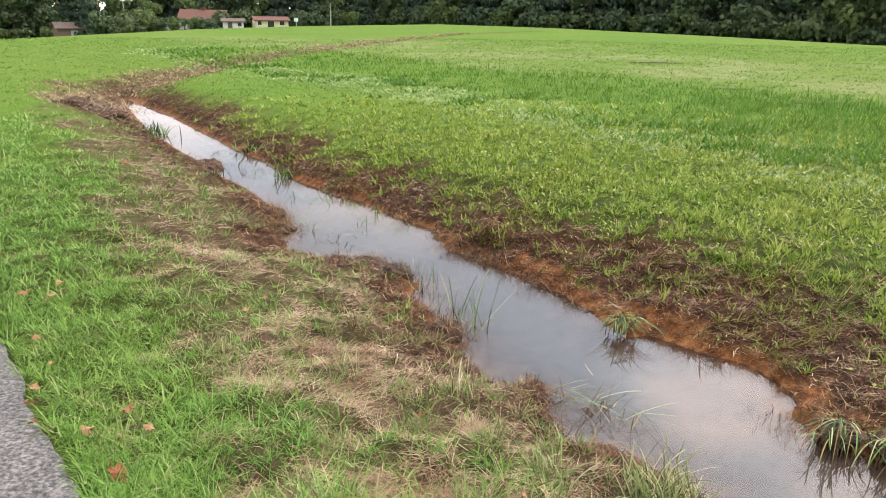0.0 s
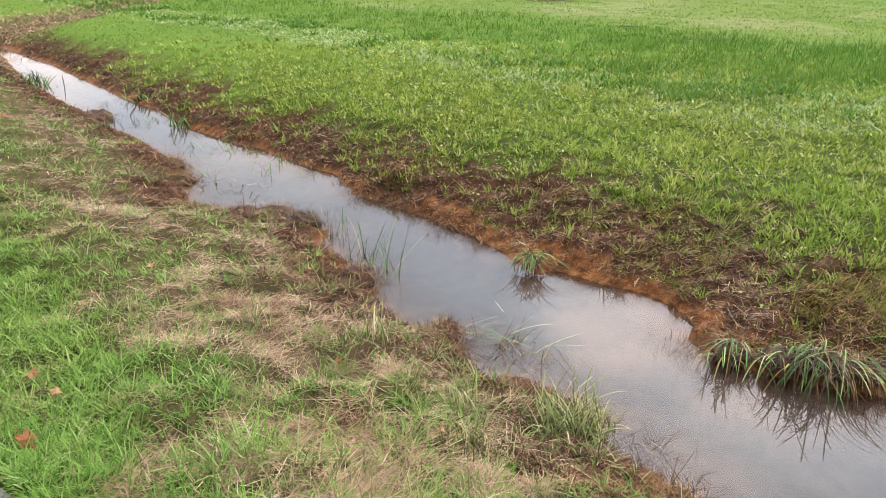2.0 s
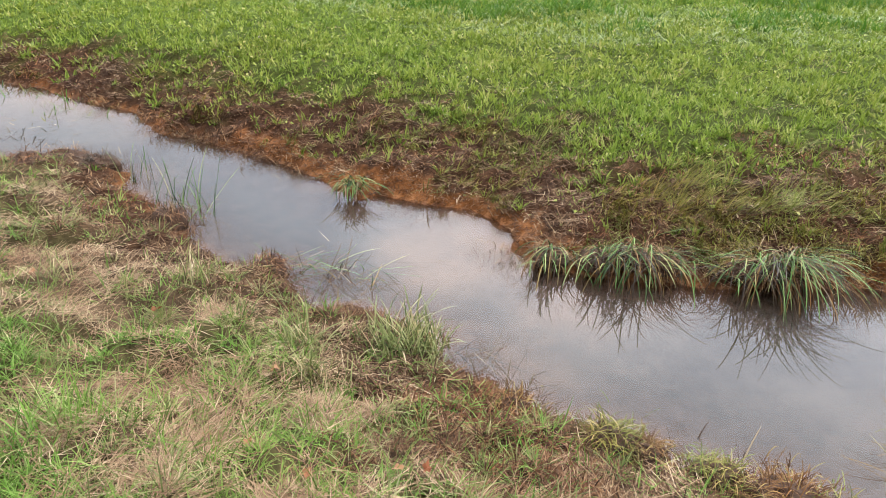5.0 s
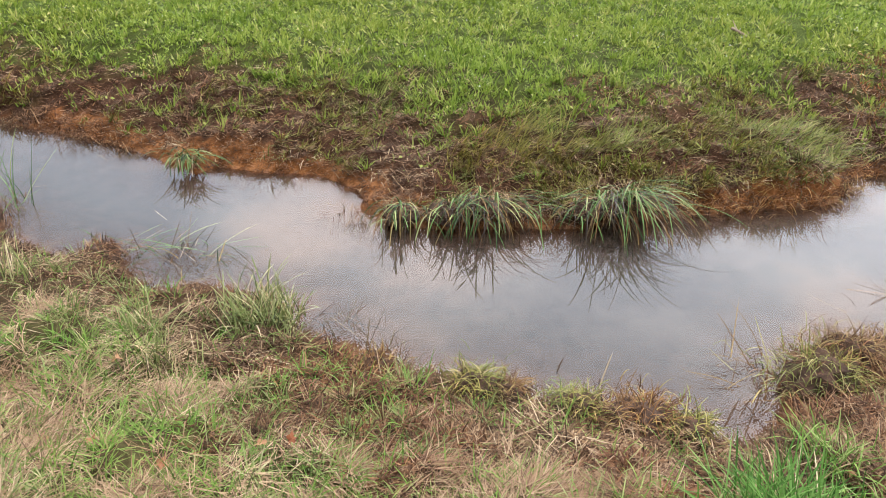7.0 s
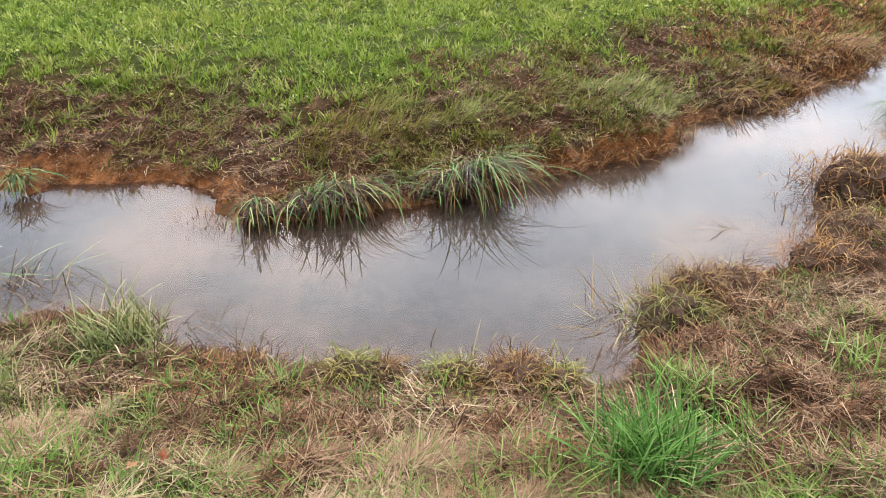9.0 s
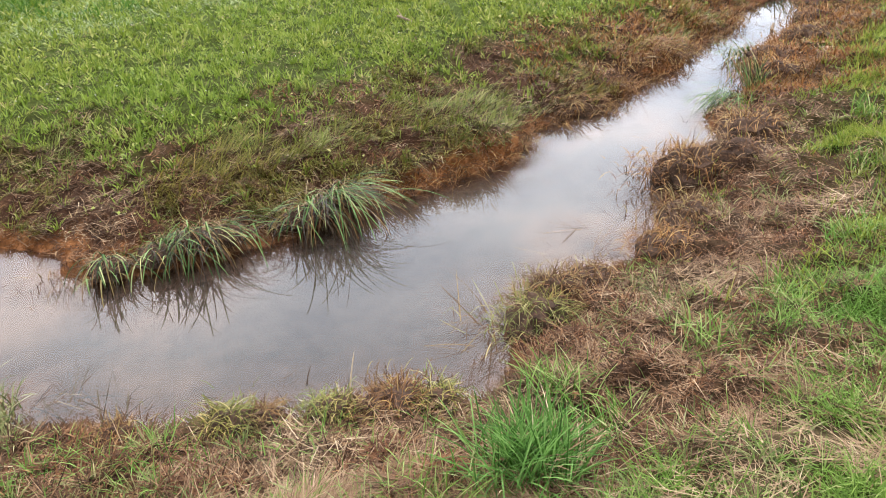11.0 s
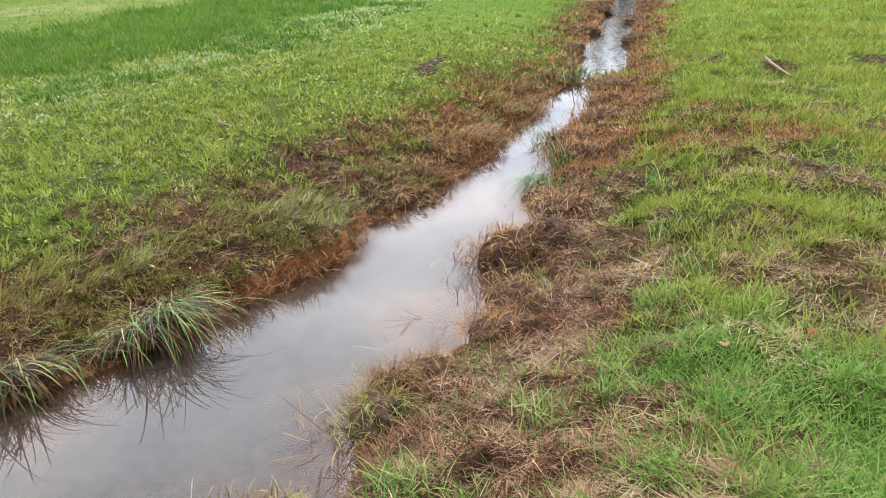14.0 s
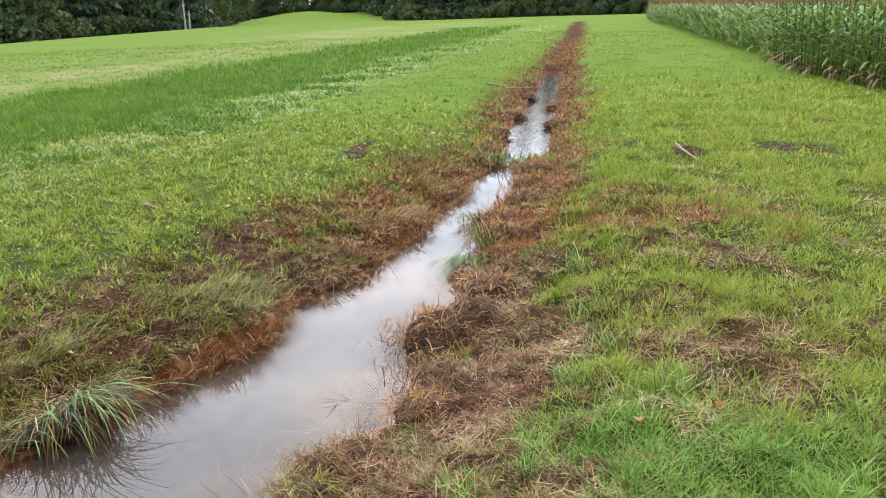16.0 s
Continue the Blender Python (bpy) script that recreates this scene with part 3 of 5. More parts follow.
# ---- road ----
def build_road():
    edge = [(-9.5, 12.5), (-6.4, 8.4), (-4.2, 5.7), (-2.95, 4.3), (-2.08, 3.22), (-1.46, 2.46), (-0.99, 1.9), (-0.46, 1.1), (-0.25, 0.2), (-0.2, -2), (0.4, -8), (3, -20)]
    bm = bmesh.new()
    cuts = []
    fine = []
    for (ax, ay), (bx, by) in zip(edge[:-1], edge[1:]):
        steps = max(2, int(math.hypot(bx - ax, by - ay) / 0.06)) if ay < 6 and bx < 1 else 8
        fine += [(ax + (bx - ax) * k / steps, ay + (by - ay) * k / steps) for k in range(steps)]
    for k, (x0, y0) in enumerate(fine):
        j = min(k, len(fine) - 2)
        dx, dy = fine[j + 1][0] - fine[j][0], fine[j + 1][1] - fine[j][1]
        s = math.hypot(dx, dy)
        nx, ny = dy / s, -dx / s
        ragged = 0.10 * (float(fbm(np.array(x0), np.array(y0), 4.0, 3, 71)) - 0.5)
        row = []
        for w, z in ((ragged, -0.06), (ragged + 0.015, 0.012), (0.4, 0.03), (1.5, 0.05), (2.6, 0.02)):
            row.append(bm.verts.new((x0 + nx * w, y0 + ny * w, z + float(ground_height(np.array([x0]), np.array([y0]))[0]) * 0.5 + 0.012)))
        cuts.append(row)
    for a, c in zip(cuts[:-1], cuts[1:]):
        for k in range(4):
            bm.faces.new((a[k], c[k], c[k + 1], a[k + 1]))
    bmesh.ops.recalc_face_normals(bm, faces=bm.faces)
    me = bpy.data.meshes.new("road")
    bm.to_mesh(me)
    bm.free()
    me.materials.append(M_ASPHALT)
    return tagged(new("road", me), "narrow grey asphalt farm lane with a crumbling edge", "road", kind="structure")


build_road()


# ---- grass, straw and thatch ----
def grow(name, label, category, tufts, per_tuft, r0, r1, chance, mat, height, width, lean, curl, segs=2, wide_from=3.5, lift=0.0, tall_far=0.0, clump=0.02, az=(-108.0, 40.0), comb=None):
    """One sheet of blades in tufts. chance(x, y, r): share of places that carry a tuft; height and width: ranges in metres."""
    x, y, r = spread(tufts, r0, r1, *az)
    keep = rng.random(tufts) < chance(x, y, r) * off_patches(x, y)
    x, y, r = x[keep], y[keep], r[keep]
    size = 0.55 + 0.9 * rng.random(len(x)) ** 1.6
    tone = rng.random(len(x))
    x, y, r, size, tone = (np.repeat(v, per_tuft) for v in (x, y, r, size, tone))
    k = len(x)
    tone = 0.62 * tone + 0.38 * rng.random(k)
    grown = np.maximum(1, r / wide_from)
    azim = rng.random(k) * 6.283
    if comb is not None:
        lie = comb[0] + comb[1] * (fbm(x, y, comb[2], 2, 131) - 0.5)
    off = clump * grown * size * rng.random(k)
    x, y = x + np.cos(azim) * off, y + np.sin(azim) * off
    azim = azim + rng.normal(size=k) * 0.6 if comb is None else lie + rng.normal(size=k) * comb[3]
    h = size * (height[0] + (height[1] - height[0]) * rng.random(k)) * (1 + tall_far * (grown - 1))
    w = (width[0] + (width[1] - width[0]) * rng.random(k)) * grown
    me = blade_mesh(name, x, y, lay(x, y) - 0.006 + lift * rng.random(k), h, w, azim,
                    lean[0] + (lean[1] - lean[0]) * rng.random(k), curl[0] + (curl[1] - curl[0]) * rng.random(k), mat, segs,
                    azim + np.pi / 2 + rng.normal(size=k) * 0.5, tone)
    return tagged(new(name, me), label, category, kind="stuff")


LANE = [(-9.5, 12.5), (-4.2, 5.7), (-2.95, 4.3), (-2.08, 3.22), (-1.46, 2.46), (-0.99, 1.9), (-0.46, 1.1), (-0.25, 0.2), (-0.2, -2), (0.4, -8)]


def on_road(x, y):
    return line_distance(x, y, LANE)[1] < 0


def gaps(x, y, scale, seed, low, high):
    return step(low, high, fbm(x, y, scale, 3, seed))


PATCHES = ((9.71, -1.56, 0.35, 0.4), (9.95, -1.25, 0.25, 0.2), (11.97, -2.07, 0.3, 0.2), (10.15, 0.44, 0.35, 0.15), (9.3, -0.27, 0.35, 0.2), (9.5, 3.9, 0.5, 0.1), (8.9, 3.75, 0.4, 0.1), (6.53, 19.26, 0.5, 0.2),
           (7.26, 16.06, 0.6, 0.2), (7.15, 29.87, 1.1, 0.3))


def off_patches(x, y):
    """Share of grass left round the patches of bare soil."""
    share = np.ones(np.shape(x))
    for px, py, wx_, wy_ in PATCHES:
        share = share * step(0.6, 1.5, np.hypot((x - px) / (wx_ + 0.06), (y - py) / (wy_ + 0.06)))
    return share


def on_meadow(x, y, r):
    near, bare, thatch, hay, ochre, bed = zones_at(x, y)
    d, far = ditch_at(x, y)
    return np.where(far & (d > 0.12), (1 - 0.9 * thatch) * (1 - ochre) * (0.3 + 0.7 * gaps(x, y, 4.5, 77, 0.38, 0.54)) * (1 - 0.65 * bare) * np.where(r < 16, 1 - 0.7 * step(10, 16, r), 1.0), 0)


def on_verge(x, y, r):
    near, bare, thatch, hay, ochre, bed = zones_at(x, y)
    d, far = ditch_at(x, y)
    patch = gaps(x, y, 3.2, 87, 0.48, 0.6)
    base = (1 - 0.92 * thatch) * ((1 - hay) ** 2 + hay * (0.02 + 0.22 * patch)) * (1 - (0.2 + 0.45 * hay) * (1 - gaps(x, y, 8.0, 89, 0.34, 0.52))) * np.minimum(1, (r / 2.3) ** 2)
    far_right = np.where((x > 2.5) & (y < 1.2), 0.2 + 0.8 * gaps(x, y, 2.6, 90, 0.44, 0.58), 1.0)
    return np.where(~far & (d > 0.12) & ~on_road(x, y), base * far_right, 0)


def on_rough_verge(x, y, r):
    return on_verge(x, y, r) * (1 - 0.75 * step(3.0, 4.5, x))


def on_mown_path(x, y, r):
    return on_verge(x, y, r) * step(2.8, 4.2, x) * (1 - 0.85 * step(10, 20, r)) * (1 - 0.6 * (1 - gaps(x, y, 3.4, 141, 0.4, 0.56)) * (1 - step(8, 13, r)))


def on_straw(x, y, r):
    near, bare, thatch, hay, ochre, bed = zones_at(x, y)
    d, far = ditch_at(x, y)
    bank = np.maximum(hay, 0.15 * thatch) + 0.04 + 0.35 * (x > 2) * (1 - gaps(x, y, 2.6, 90, 0.42, 0.56)) * (r < 9)
    return np.where((d > 0.08) & ~on_road(x, y), np.where(far, 0.10 * thatch + 0.01, bank * (0.1 + 0.9 * gaps(x, y, 4.0, 94, 0.38, 0.55)) * (0.25 + 0.75 * gaps(x, y, 11.0, 143, 0.42, 0.56))), 0)


def on_thatch(x, y, r):
    near, bare, thatch, hay, ochre, bed = zones_at(x, y)
    d, far = ditch_at(x, y)
    return np.where(d > 0.0, np.clip(thatch, 0, 1) * (1 - 0.35 * ochre) * (0.4 + 0.6 * gaps(x, y, 6.0, 95, 0.35, 0.6)), 0)


def on_strip(x, y, r):
    off = grid_value(x, y, G_STRIP)
    return (1 - step(2.2, 3.5, np.abs(off - 0.8 + 1.6 * (fbm(x, y, 0.5, 3, 97) - 0.5)))) * (0.3 + 0.7 * step(3, 9, x))


def on_swath(x, y, r):
    off = grid_value(x, y, G_STRIP)
    line = 1 - step(0.7, 1.7, np.abs(off + 3.6 + 1.0 * (fbm(x, y, 0.6, 2, 98) - 0.5)))
    return line * (0.3 + 0.7 * gaps(x, y, 1.2, 99, 0.35, 0.55))


def on_clumps(x, y, r):
    off = grid_value(x, y, G_STRIP)
    return (1 - step(0.4, 1.6, np.abs(off + 3.0))) * gaps(x, y, 1.1, 101, 0.44, 0.6)


grow("meadow_grass", "short mown bright green meadow grass", "grass", 74000, 9, 2.3, 16, on_meadow, M_MEADOW, (0.03, 0.10), (0.005, 0.012), (0.1, 0.9), (0.2, 1.1), wide_from=4.5, tall_far=0.1, clump=0.028)
grow("distant_meadow_grass", "short bright green meadow grass far out", "grass", 45000, 7, 16, 55, on_meadow, M_FIELD, (0.03, 0.06), (0.005, 0.009), (0.4, 1.2), (0.0, 0.2), segs=1, wide_from=5, tall_far=0.08, clump=0.05)
grow("verge_grass", "fresh green grass on the lane verge", "grass", 95000, 9, 1.1, 14, on_rough_verge, M_VERGE, (0.04, 0.12), (0.003, 0.0065), (0.3, 1.1), (0.3, 1.2), wide_from=4.0, tall_far=0.06, clump=0.022)
grow("mown_path_grass", "short mown yellow-green grass beside the maize", "grass", 60000, 9, 3.0, 20, on_mown_path, M_PATH, (0.03, 0.12), (0.0035, 0.008), (0.1, 0.9), (0.2, 1.2), wide_from=4.5, tall_far=0.1, clump=0.045, az=(-108.0, -60.0))
grow("distant_verge_grass", "short green grass of the field across the ditch", "grass", 30000, 7, 14, 50, lambda x, y, r: on_verge(x, y, r) * step(13, 20, r), M_FIELD, (0.03, 0.06), (0.005, 0.009), (0.4, 1.2), (0.0, 0.2), segs=1, wide_from=5, tall_far=0.06, clump=0.05)
grow("straw", "matted dry straw clippings on the bank", "straw", 165000, 6, 1.1, 25, on_straw, M_STRAW, (0.05, 0.15), (0.002, 0.0042), (1.38, 1.64), (-0.12, 0.16), lift=0.035, clump=0.06, comb=(0.0, 14.0, 2.0, 0.95))
grow("bank_thatch", "dead brown roots and grass thatch on the ditch bank", "dead grass", 190000, 6, 1.3, 25, on_thatch, M_ROOT, (0.02, 0.075), (0.003, 0.007), (0.8, 1.65), (-0.2, 1.0), lift=0.025, clump=0.045, comb=(0.0, 20.0, 4.0, 1.6))
grow("meadow_stubble", "dull cut stubble between the meadow grass", "grass", 42000, 6, 2.3, 14, lambda x, y, r: np.where(ditch_at(x, y)[1] & (ditch_at(x, y)[0] > 0.2), 0.9 * (1 - 0.8 * zones_at(x, y)[2]), 0.0), M_STUBBLE, (0.015, 0.05), (0.002, 0.0045), (0.6, 1.6), (-0.2, 0.5), segs=1, wide_from=4.5, clump=0.05)
grow("rust_thatch", "rust-brown dead grass along the narrow lower ditch", "dead grass", 110000, 6, 6, 45, lambda x, y, r: on_thatch(x, y, r) * step(4.8, 7, x) * 0.55, M_RUST, (0.04, 0.11), (0.003, 0.006), (0.4, 1.5), (-0.2, 0.9), lift=0.03, clump=0.05, az=(-100.0, -60.0))
grow("far_thatch", "dead tan grass along the dry upper ditch", "dead grass", 60000, 5, 16, 75, lambda x, y, r: np.where(x < 0, zones_at(x, y)[3] * 0.7, 0), M_STRAW, (0.04, 0.09), (0.003, 0.006), (0.6, 1.5), (-0.2, 0.7), lift=0.03, clump=0.05, tall_far=0.05, az=(-5.0, 40.0))
grow("bank_grass", "limp olive grass lying down the far bank", "grass", 130000, 6, 2.5, 14, lambda x, y, r: np.where(ditch_at(x, y)[1] & (ditch_at(x, y)[0] > 0.08), zones_at(x, y)[2] * (0.12 + 0.45 * step(1.6, 2.8, x)) * gaps(x, y, 2.6, 111, 0.44, 0.6), 0), M_OLIVE, (0.06, 0.17), (0.004, 0.008), (0.3, 1.3), (0.3, 1.1), wide_from=4.5, lift=0.02, clump=0.025, comb=(-1.7, 5.0, 3.0, 0.6))
grow("bank_tufts", "loose yellow-green grass tufts among the straw on the bank", "grass", 15000, 22, 1.2, 12, lambda x, y, r: np.where(~ditch_at(x, y)[1] & (ditch_at(x, y)[0] > 0.1) & ~on_road(x, y), np.clip(zones_at(x, y)[3] + 0.5 * zones_at(x, y)[2], 0, 1) * 0.25 * (0.15 + 0.85 * gaps(x, y, 2.2, 117, 0.42, 0.6)), 0), M_DULL, (0.05, 0.12), (0.0035, 0.007), (0.2, 1.2), (0.2, 1.2), segs=3, clump=0.03)
grow("lane_side_grass", "green grass on the flat ground beside the lane", "grass", 18000, 6, 0.5, 12, lambda x, y, r: np.where(~on_road(x, y) | (line_distance(x, y, LANE)[0] > 2.55), np.where(ditch_at(x, y)[0] > 0.3, 0.9, 0.0), 0.0), M_VERGE, (0.04, 0.11), (0.005, 0.011), (0.1, 0.9), (0.2, 1.0), segs=1, wide_from=2.5, clump=0.03, az=(40.0, 252.0))
grow("uncut_grass", "strip of taller uncut dark green grass", "grass", 60000, 8, 7, 70, on_strip, M_TALL, (0.10, 0.26), (0.002, 0.0045), (0.1, 0.7), (0.3, 1.1), clump=0.06)
grow("lodged_grass", "swath of pale lodged grass beside the uncut strip", "grass", 90000, 8, 5, 70, on_swath, M_PALE, (0.07, 0.18), (0.0025, 0.005), (0.9, 1.5), (0.1, 0.6), clump=0.05)
grow("weed_clumps", "line of lush dark green weeds in the meadow", "weeds", 45000, 9, 6, 40, on_clumps, M_TALL, (0.07, 0.18), (0.006, 0.012), (0.2, 0.9), (0.3, 1.0), clump=0.05)


def broad_leaves():
    """Clover and dandelion leaves among the meadow grass: small folded rhombs."""
    x, y, r = spread(60000, 2.3, 12)
    keep = rng.random(len(x)) < on_meadow(x, y, r) * gaps(x, y, 1.5, 103, 0.3, 0.6)
    x, y, r = x[keep], y[keep], r[keep]
    k = len(x)
    s = (0.007 + 0.009 * rng.random(k)) * np.maximum(1, r / 6)
    c = np.stack([x, y, lay(x, y) + 0.015 + 0.04 * rng.random(k)], 1)
    a = rng.random(k) * 6.283
    t = np.stack([np.cos(a), np.sin(a), rng.normal(size=k) * 0.35], 1) * s[:, None]
    b2 = np.stack([-np.sin(a), np.cos(a), rng.normal(size=k) * 0.35], 1) * s[:, None] * 0.7
    up = np.zeros((k, 3))
    up[:, 2] = s * 0.3
    q = np.stack([c - t, c - b2 + up, c + t, c + b2 + up], 1).reshape(-1, 3)
    me = raw_mesh("clover_leaves", q, [np.arange(4 * k).reshape(-1, 4)], M_MEADOW, tint=np.repeat(rng.random(k), 4))
    tagged(new("clover_leaves", me), "small round clover leaves among the meadow grass", "clover", kind="stuff")


broad_leaves()


# ---- woods ----
def crown_mesh(name, blobs, leaf, count, mat, seed):
    """Leaf clumps over the skins of a few blobs (cx, cy, cz, rx, ry, rz)."""
    g = np.random.default_rng(seed)
    share = np.array([b[3] * b[5] for b in blobs])
    pick = g.choice(len(blobs), count, p=share / share.sum())
    bl = np.array(blobs)[pick]
    v = g.normal(size=(count, 3))
    v /= np.linalg.norm(v, axis=1, keepdims=True)
    rad = 0.55 + 0.5 * g.random(count) ** 0.6
    c = bl[:, :3] + v * bl[:, 3:] * rad[:, None]
    out = v + g.normal(size=(count, 3)) * 0.55
    out /= np.linalg.norm(out, axis=1, keepdims=True)
    a = np.cross(out, g.normal(size=(count, 3)))
    a /= np.linalg.norm(a, axis=1, keepdims=True)
    b = np.cross(out, a)
    s = leaf * (0.5 + g.random(count))[:, None]
    q = np.stack([c - a * s, c - b * s * 0.6 + out * s * 0.2, c + a * s, c + b * s * 0.6 + out * s * 0.2], 1)
    return raw_mesh(name, q.reshape(-1, 3), [np.arange(count * 4).reshape(-1, 4)], mat, tint=np.repeat(g.random(count), 4))


def limb(bm, a, b, ra, rb, sides=6):
    """A tapered round limb from a to b."""
    a, b = Vector(a), Vector(b)
    q = (b - a).to_track_quat("Z", "Y").to_matrix()
    rings = []
    for p, rad in ((a, ra), ((a + b) / 2 + Vector((0.02, 0.01, 0)) * (b - a).length, (ra + rb) / 2), (b, rb)):
        rings.append([bm.verts.new(p + q @ Vector((math.cos(t) * rad, math.sin(t) * rad, 0))) for t in [6.2832 * k / sides for k in range(sides)]])
    for low, high in zip(rings[:-1], rings[1:]):
        for k in range(sides):
            bm.faces.new((low[k], low[(k + 1) % sides], high[(k + 1) % sides], high[k]))
    bm.faces.new(rings[-1])
    bm.faces.new(rings[0][::-1])


def make_tree(name, label, height, spread_w, seed, mat, bark, conifer=False, count=900, leaf=0.42, low=0.12):
    g = random.Random(seed)
    tree = tagged(new(name), label, "tree")
    bm = bmesh.new()
    limb(bm, (0, 0, -0.6), (g.uniform(-0.3, 0.3), g.uniform(-0.3, 0.3), height * 0.9), height * 0.018, height * 0.004, 7)
    blobs = []
    if conifer:
        for k in range(9):
            h = height * (low + (0.98 - low) * k / 8)
            w = spread_w * (1.05 - k / 8) * g.uniform(0.8, 1.15) + 0.25
            blobs.append((g.uniform(-0.3, 0.3), g.uniform(-0.3, 0.3), h, w, w, height * 0.06))
    else:
        for k in range(11):
            h = height * g.uniform(low + 0.1, 0.88)
            t = (h / height - low) / (1 - low)
            w = spread_w * (0.35 + 0.75 * math.sin(math.pi * min(max(t, 0.08), 0.95)) ** 0.7)
            an = g.uniform(0, 6.283)
            off = w * g.uniform(0.15, 0.65)
            c = (math.cos(an) * off, math.sin(an) * off, h)
            limb(bm, (0, 0, h * 0.7), c, height * 0.006, height * 0.002, 5)
            blobs.append((*c, w * g.uniform(0.4, 0.7), w * g.uniform(0.4, 0.7), height * g.uniform(0.08, 0.16)))
    part("trunk", bm, bark, tree)
    part_mesh("crown", crown_mesh("crown", blobs, leaf, count, mat, seed), tree)
    return tree


def stand(proto, r, az, scale, turn, first=[]):
    """Sets a copy of a tree at a distance and bearing from the stand."""
    x, y = -math.sin(radians(az)) * r, math.cos(radians(az)) * r
    z = float(lay(np.array([x]), np.array([y]))[0]) - 0.1
    m = pose(x, y, z, 0, 0, turn)
    proto.scale = (scale, scale, scale)
    if proto.name not in first:
        first.append(proto.name)
        proto.matrix_basis = m @ Matrix.Diagonal((scale, scale, scale, 1))
        return proto
    return copy_thing(proto, m)


def make_shrub(label, seed, mat, height=4.5, width=3.4):
    g = random.Random(seed)
    bush = tagged(new("shrub"), label, "shrub", "bushes below the wood")
    bm = bmesh.new()
    blobs = []
    for k in range(7):
        an, off = g.uniform(0, 6.283), g.uniform(0.1, 0.6) * width
        c = (math.cos(an) * off, math.sin(an) * off, height * g.uniform(0.15, 0.7))
        limb(bm, (0, 0, -0.3), c, 0.07, 0.02, 5)
        blobs.append((*c, width * g.uniform(0.35, 0.6), width * g.uniform(0.35, 0.6), height * g.uniform(0.22, 0.36)))
    part("woody_base", bm, M_BARK, bush)
    part_mesh("crown", crown_mesh("crown", blobs, 0.38, 600, mat, seed), bush)
    return bush


protos = [
    make_tree("spruce", "tall dark spruce at the edge of the wood", 24, 3.8, 1, M_NEEDLE, M_BARK, True, 1500, 0.55, 0.02),
    make_tree("spruce", "tall dark spruce at the edge of the wood", 20, 3.4, 2, M_NEEDLE, M_BARK, True, 1400, 0.55, 0.02),
    make_tree("broadleaf_tree", "dense dark green broadleaf tree at the wood's edge", 19, 5.8, 3, M_LEAF_D, M_BARK, False, 1700, 0.55, -0.05),
    make_tree("broadleaf_tree", "dense dark green broadleaf tree at the wood's edge", 16, 5.2, 4, M_LEAF_D, M_BARK, False, 1600, 0.5, -0.08),
    make_tree("broadleaf_tree", "mid green broadleaf tree at the wood's edge", 14, 4.6, 5, M_LEAF_L, M_BARK, False, 1400, 0.46, -0.08),
]
inner = [
    make_tree("spruce", "dark spruce standing deep in the wood", 25, 4.2, 6, M_NEEDLE, M_BARK, True, 420, 1.1, 0.02),
    make_tree("broadleaf_tree", "dark broadleaf tree standing deep in the wood", 21, 6.0, 7, M_LEAF_D, M_BARK, False, 480, 1.15, -0.05),
]
for p in inner:
    tagged(p, group="trees deep in the wood")
for p in protos:
    tagged(p, group="trees of the wood edge")
shrubs = [make_shrub("dark green bush at the foot of the wood", 31, M_LEAF_D), make_shrub("mid green bush at the foot of the wood", 32, M_LEAF_L), make_shrub("dark green bush at the foot of the wood", 33, M_LEAF_D, 3.2, 4.0)]
g = random.Random(11)
WOOD_R = ([-125, -100, -80, -70, -67, -60, -56, -45, -30, -10, 3, 8, 40, 60], [230, 240, 260, 250, 310, 310, 200, 150, 150, 175, 200, 245, 265, 265])
for row in range(4):
    bearing = -112.0
    while bearing < 44:
        r = float(np.interp(bearing, *WOOD_R)) + row * 8 + g.uniform(-3, 3)
        kind = g.choices(range(5), (3, 2, 3, 3, 3 if row == 0 else 0.2))[0]
        stand(protos[kind] if row == 0 else inner[kind // 2 % 2], r, bearing + g.uniform(-0.4, 0.4), g.uniform(0.8, 1.15), g.uniform(0, 360))
        bearing += g.uniform(1.3, 2.1)
for row in range(2):
    bearing = -112.0
    while bearing < 44:
        r = float(np.interp(bearing, *WOOD_R)) - 5 + row * 9 + g.uniform(-1.5, 1.5)
        stand(shrubs[g.choices(range(3), (3, 1.2, 2))[0]], r, bearing, g.uniform(0.7, 1.3), g.uniform(0, 360))
        bearing += g.uniform(0.9, 1.5)
# The wood climbs a hillside beyond the lower end of the ditch.
for row in range(7):
    bearing = -97.0
    while bearing < -67:
        kind = g.choices(range(4), (3, 2, 2, 2))[0]
        stand(inner[kind % 2], 285 + row * 11 + g.uniform(-3, 3), bearing, g.uniform(1.1, 1.4), g.uniform(0, 360))
        bearing += g.uniform(1.5, 2.3)


# ---- farm buildings beyond the field ----
def far_place(r, bearing):
    x, y = -math.sin(radians(bearing)) * r, math.cos(radians(bearing)) * r
    return x, y, float(lay(np.array([x]), np.array([y]))[0]) - 0.15


def block(bm, x0, x1, y0, y1, z0, z1):
    made = bmesh.ops.create_cube(bm, size=1)["verts"]
    for v in made:
        v.co = Vector((x0 + (v.co.x + 0.5) * (x1 - x0), y0 + (v.co.y + 0.5) * (y1 - y0), z0 + (v.co.z + 0.5) * (z1 - z0)))
    return made


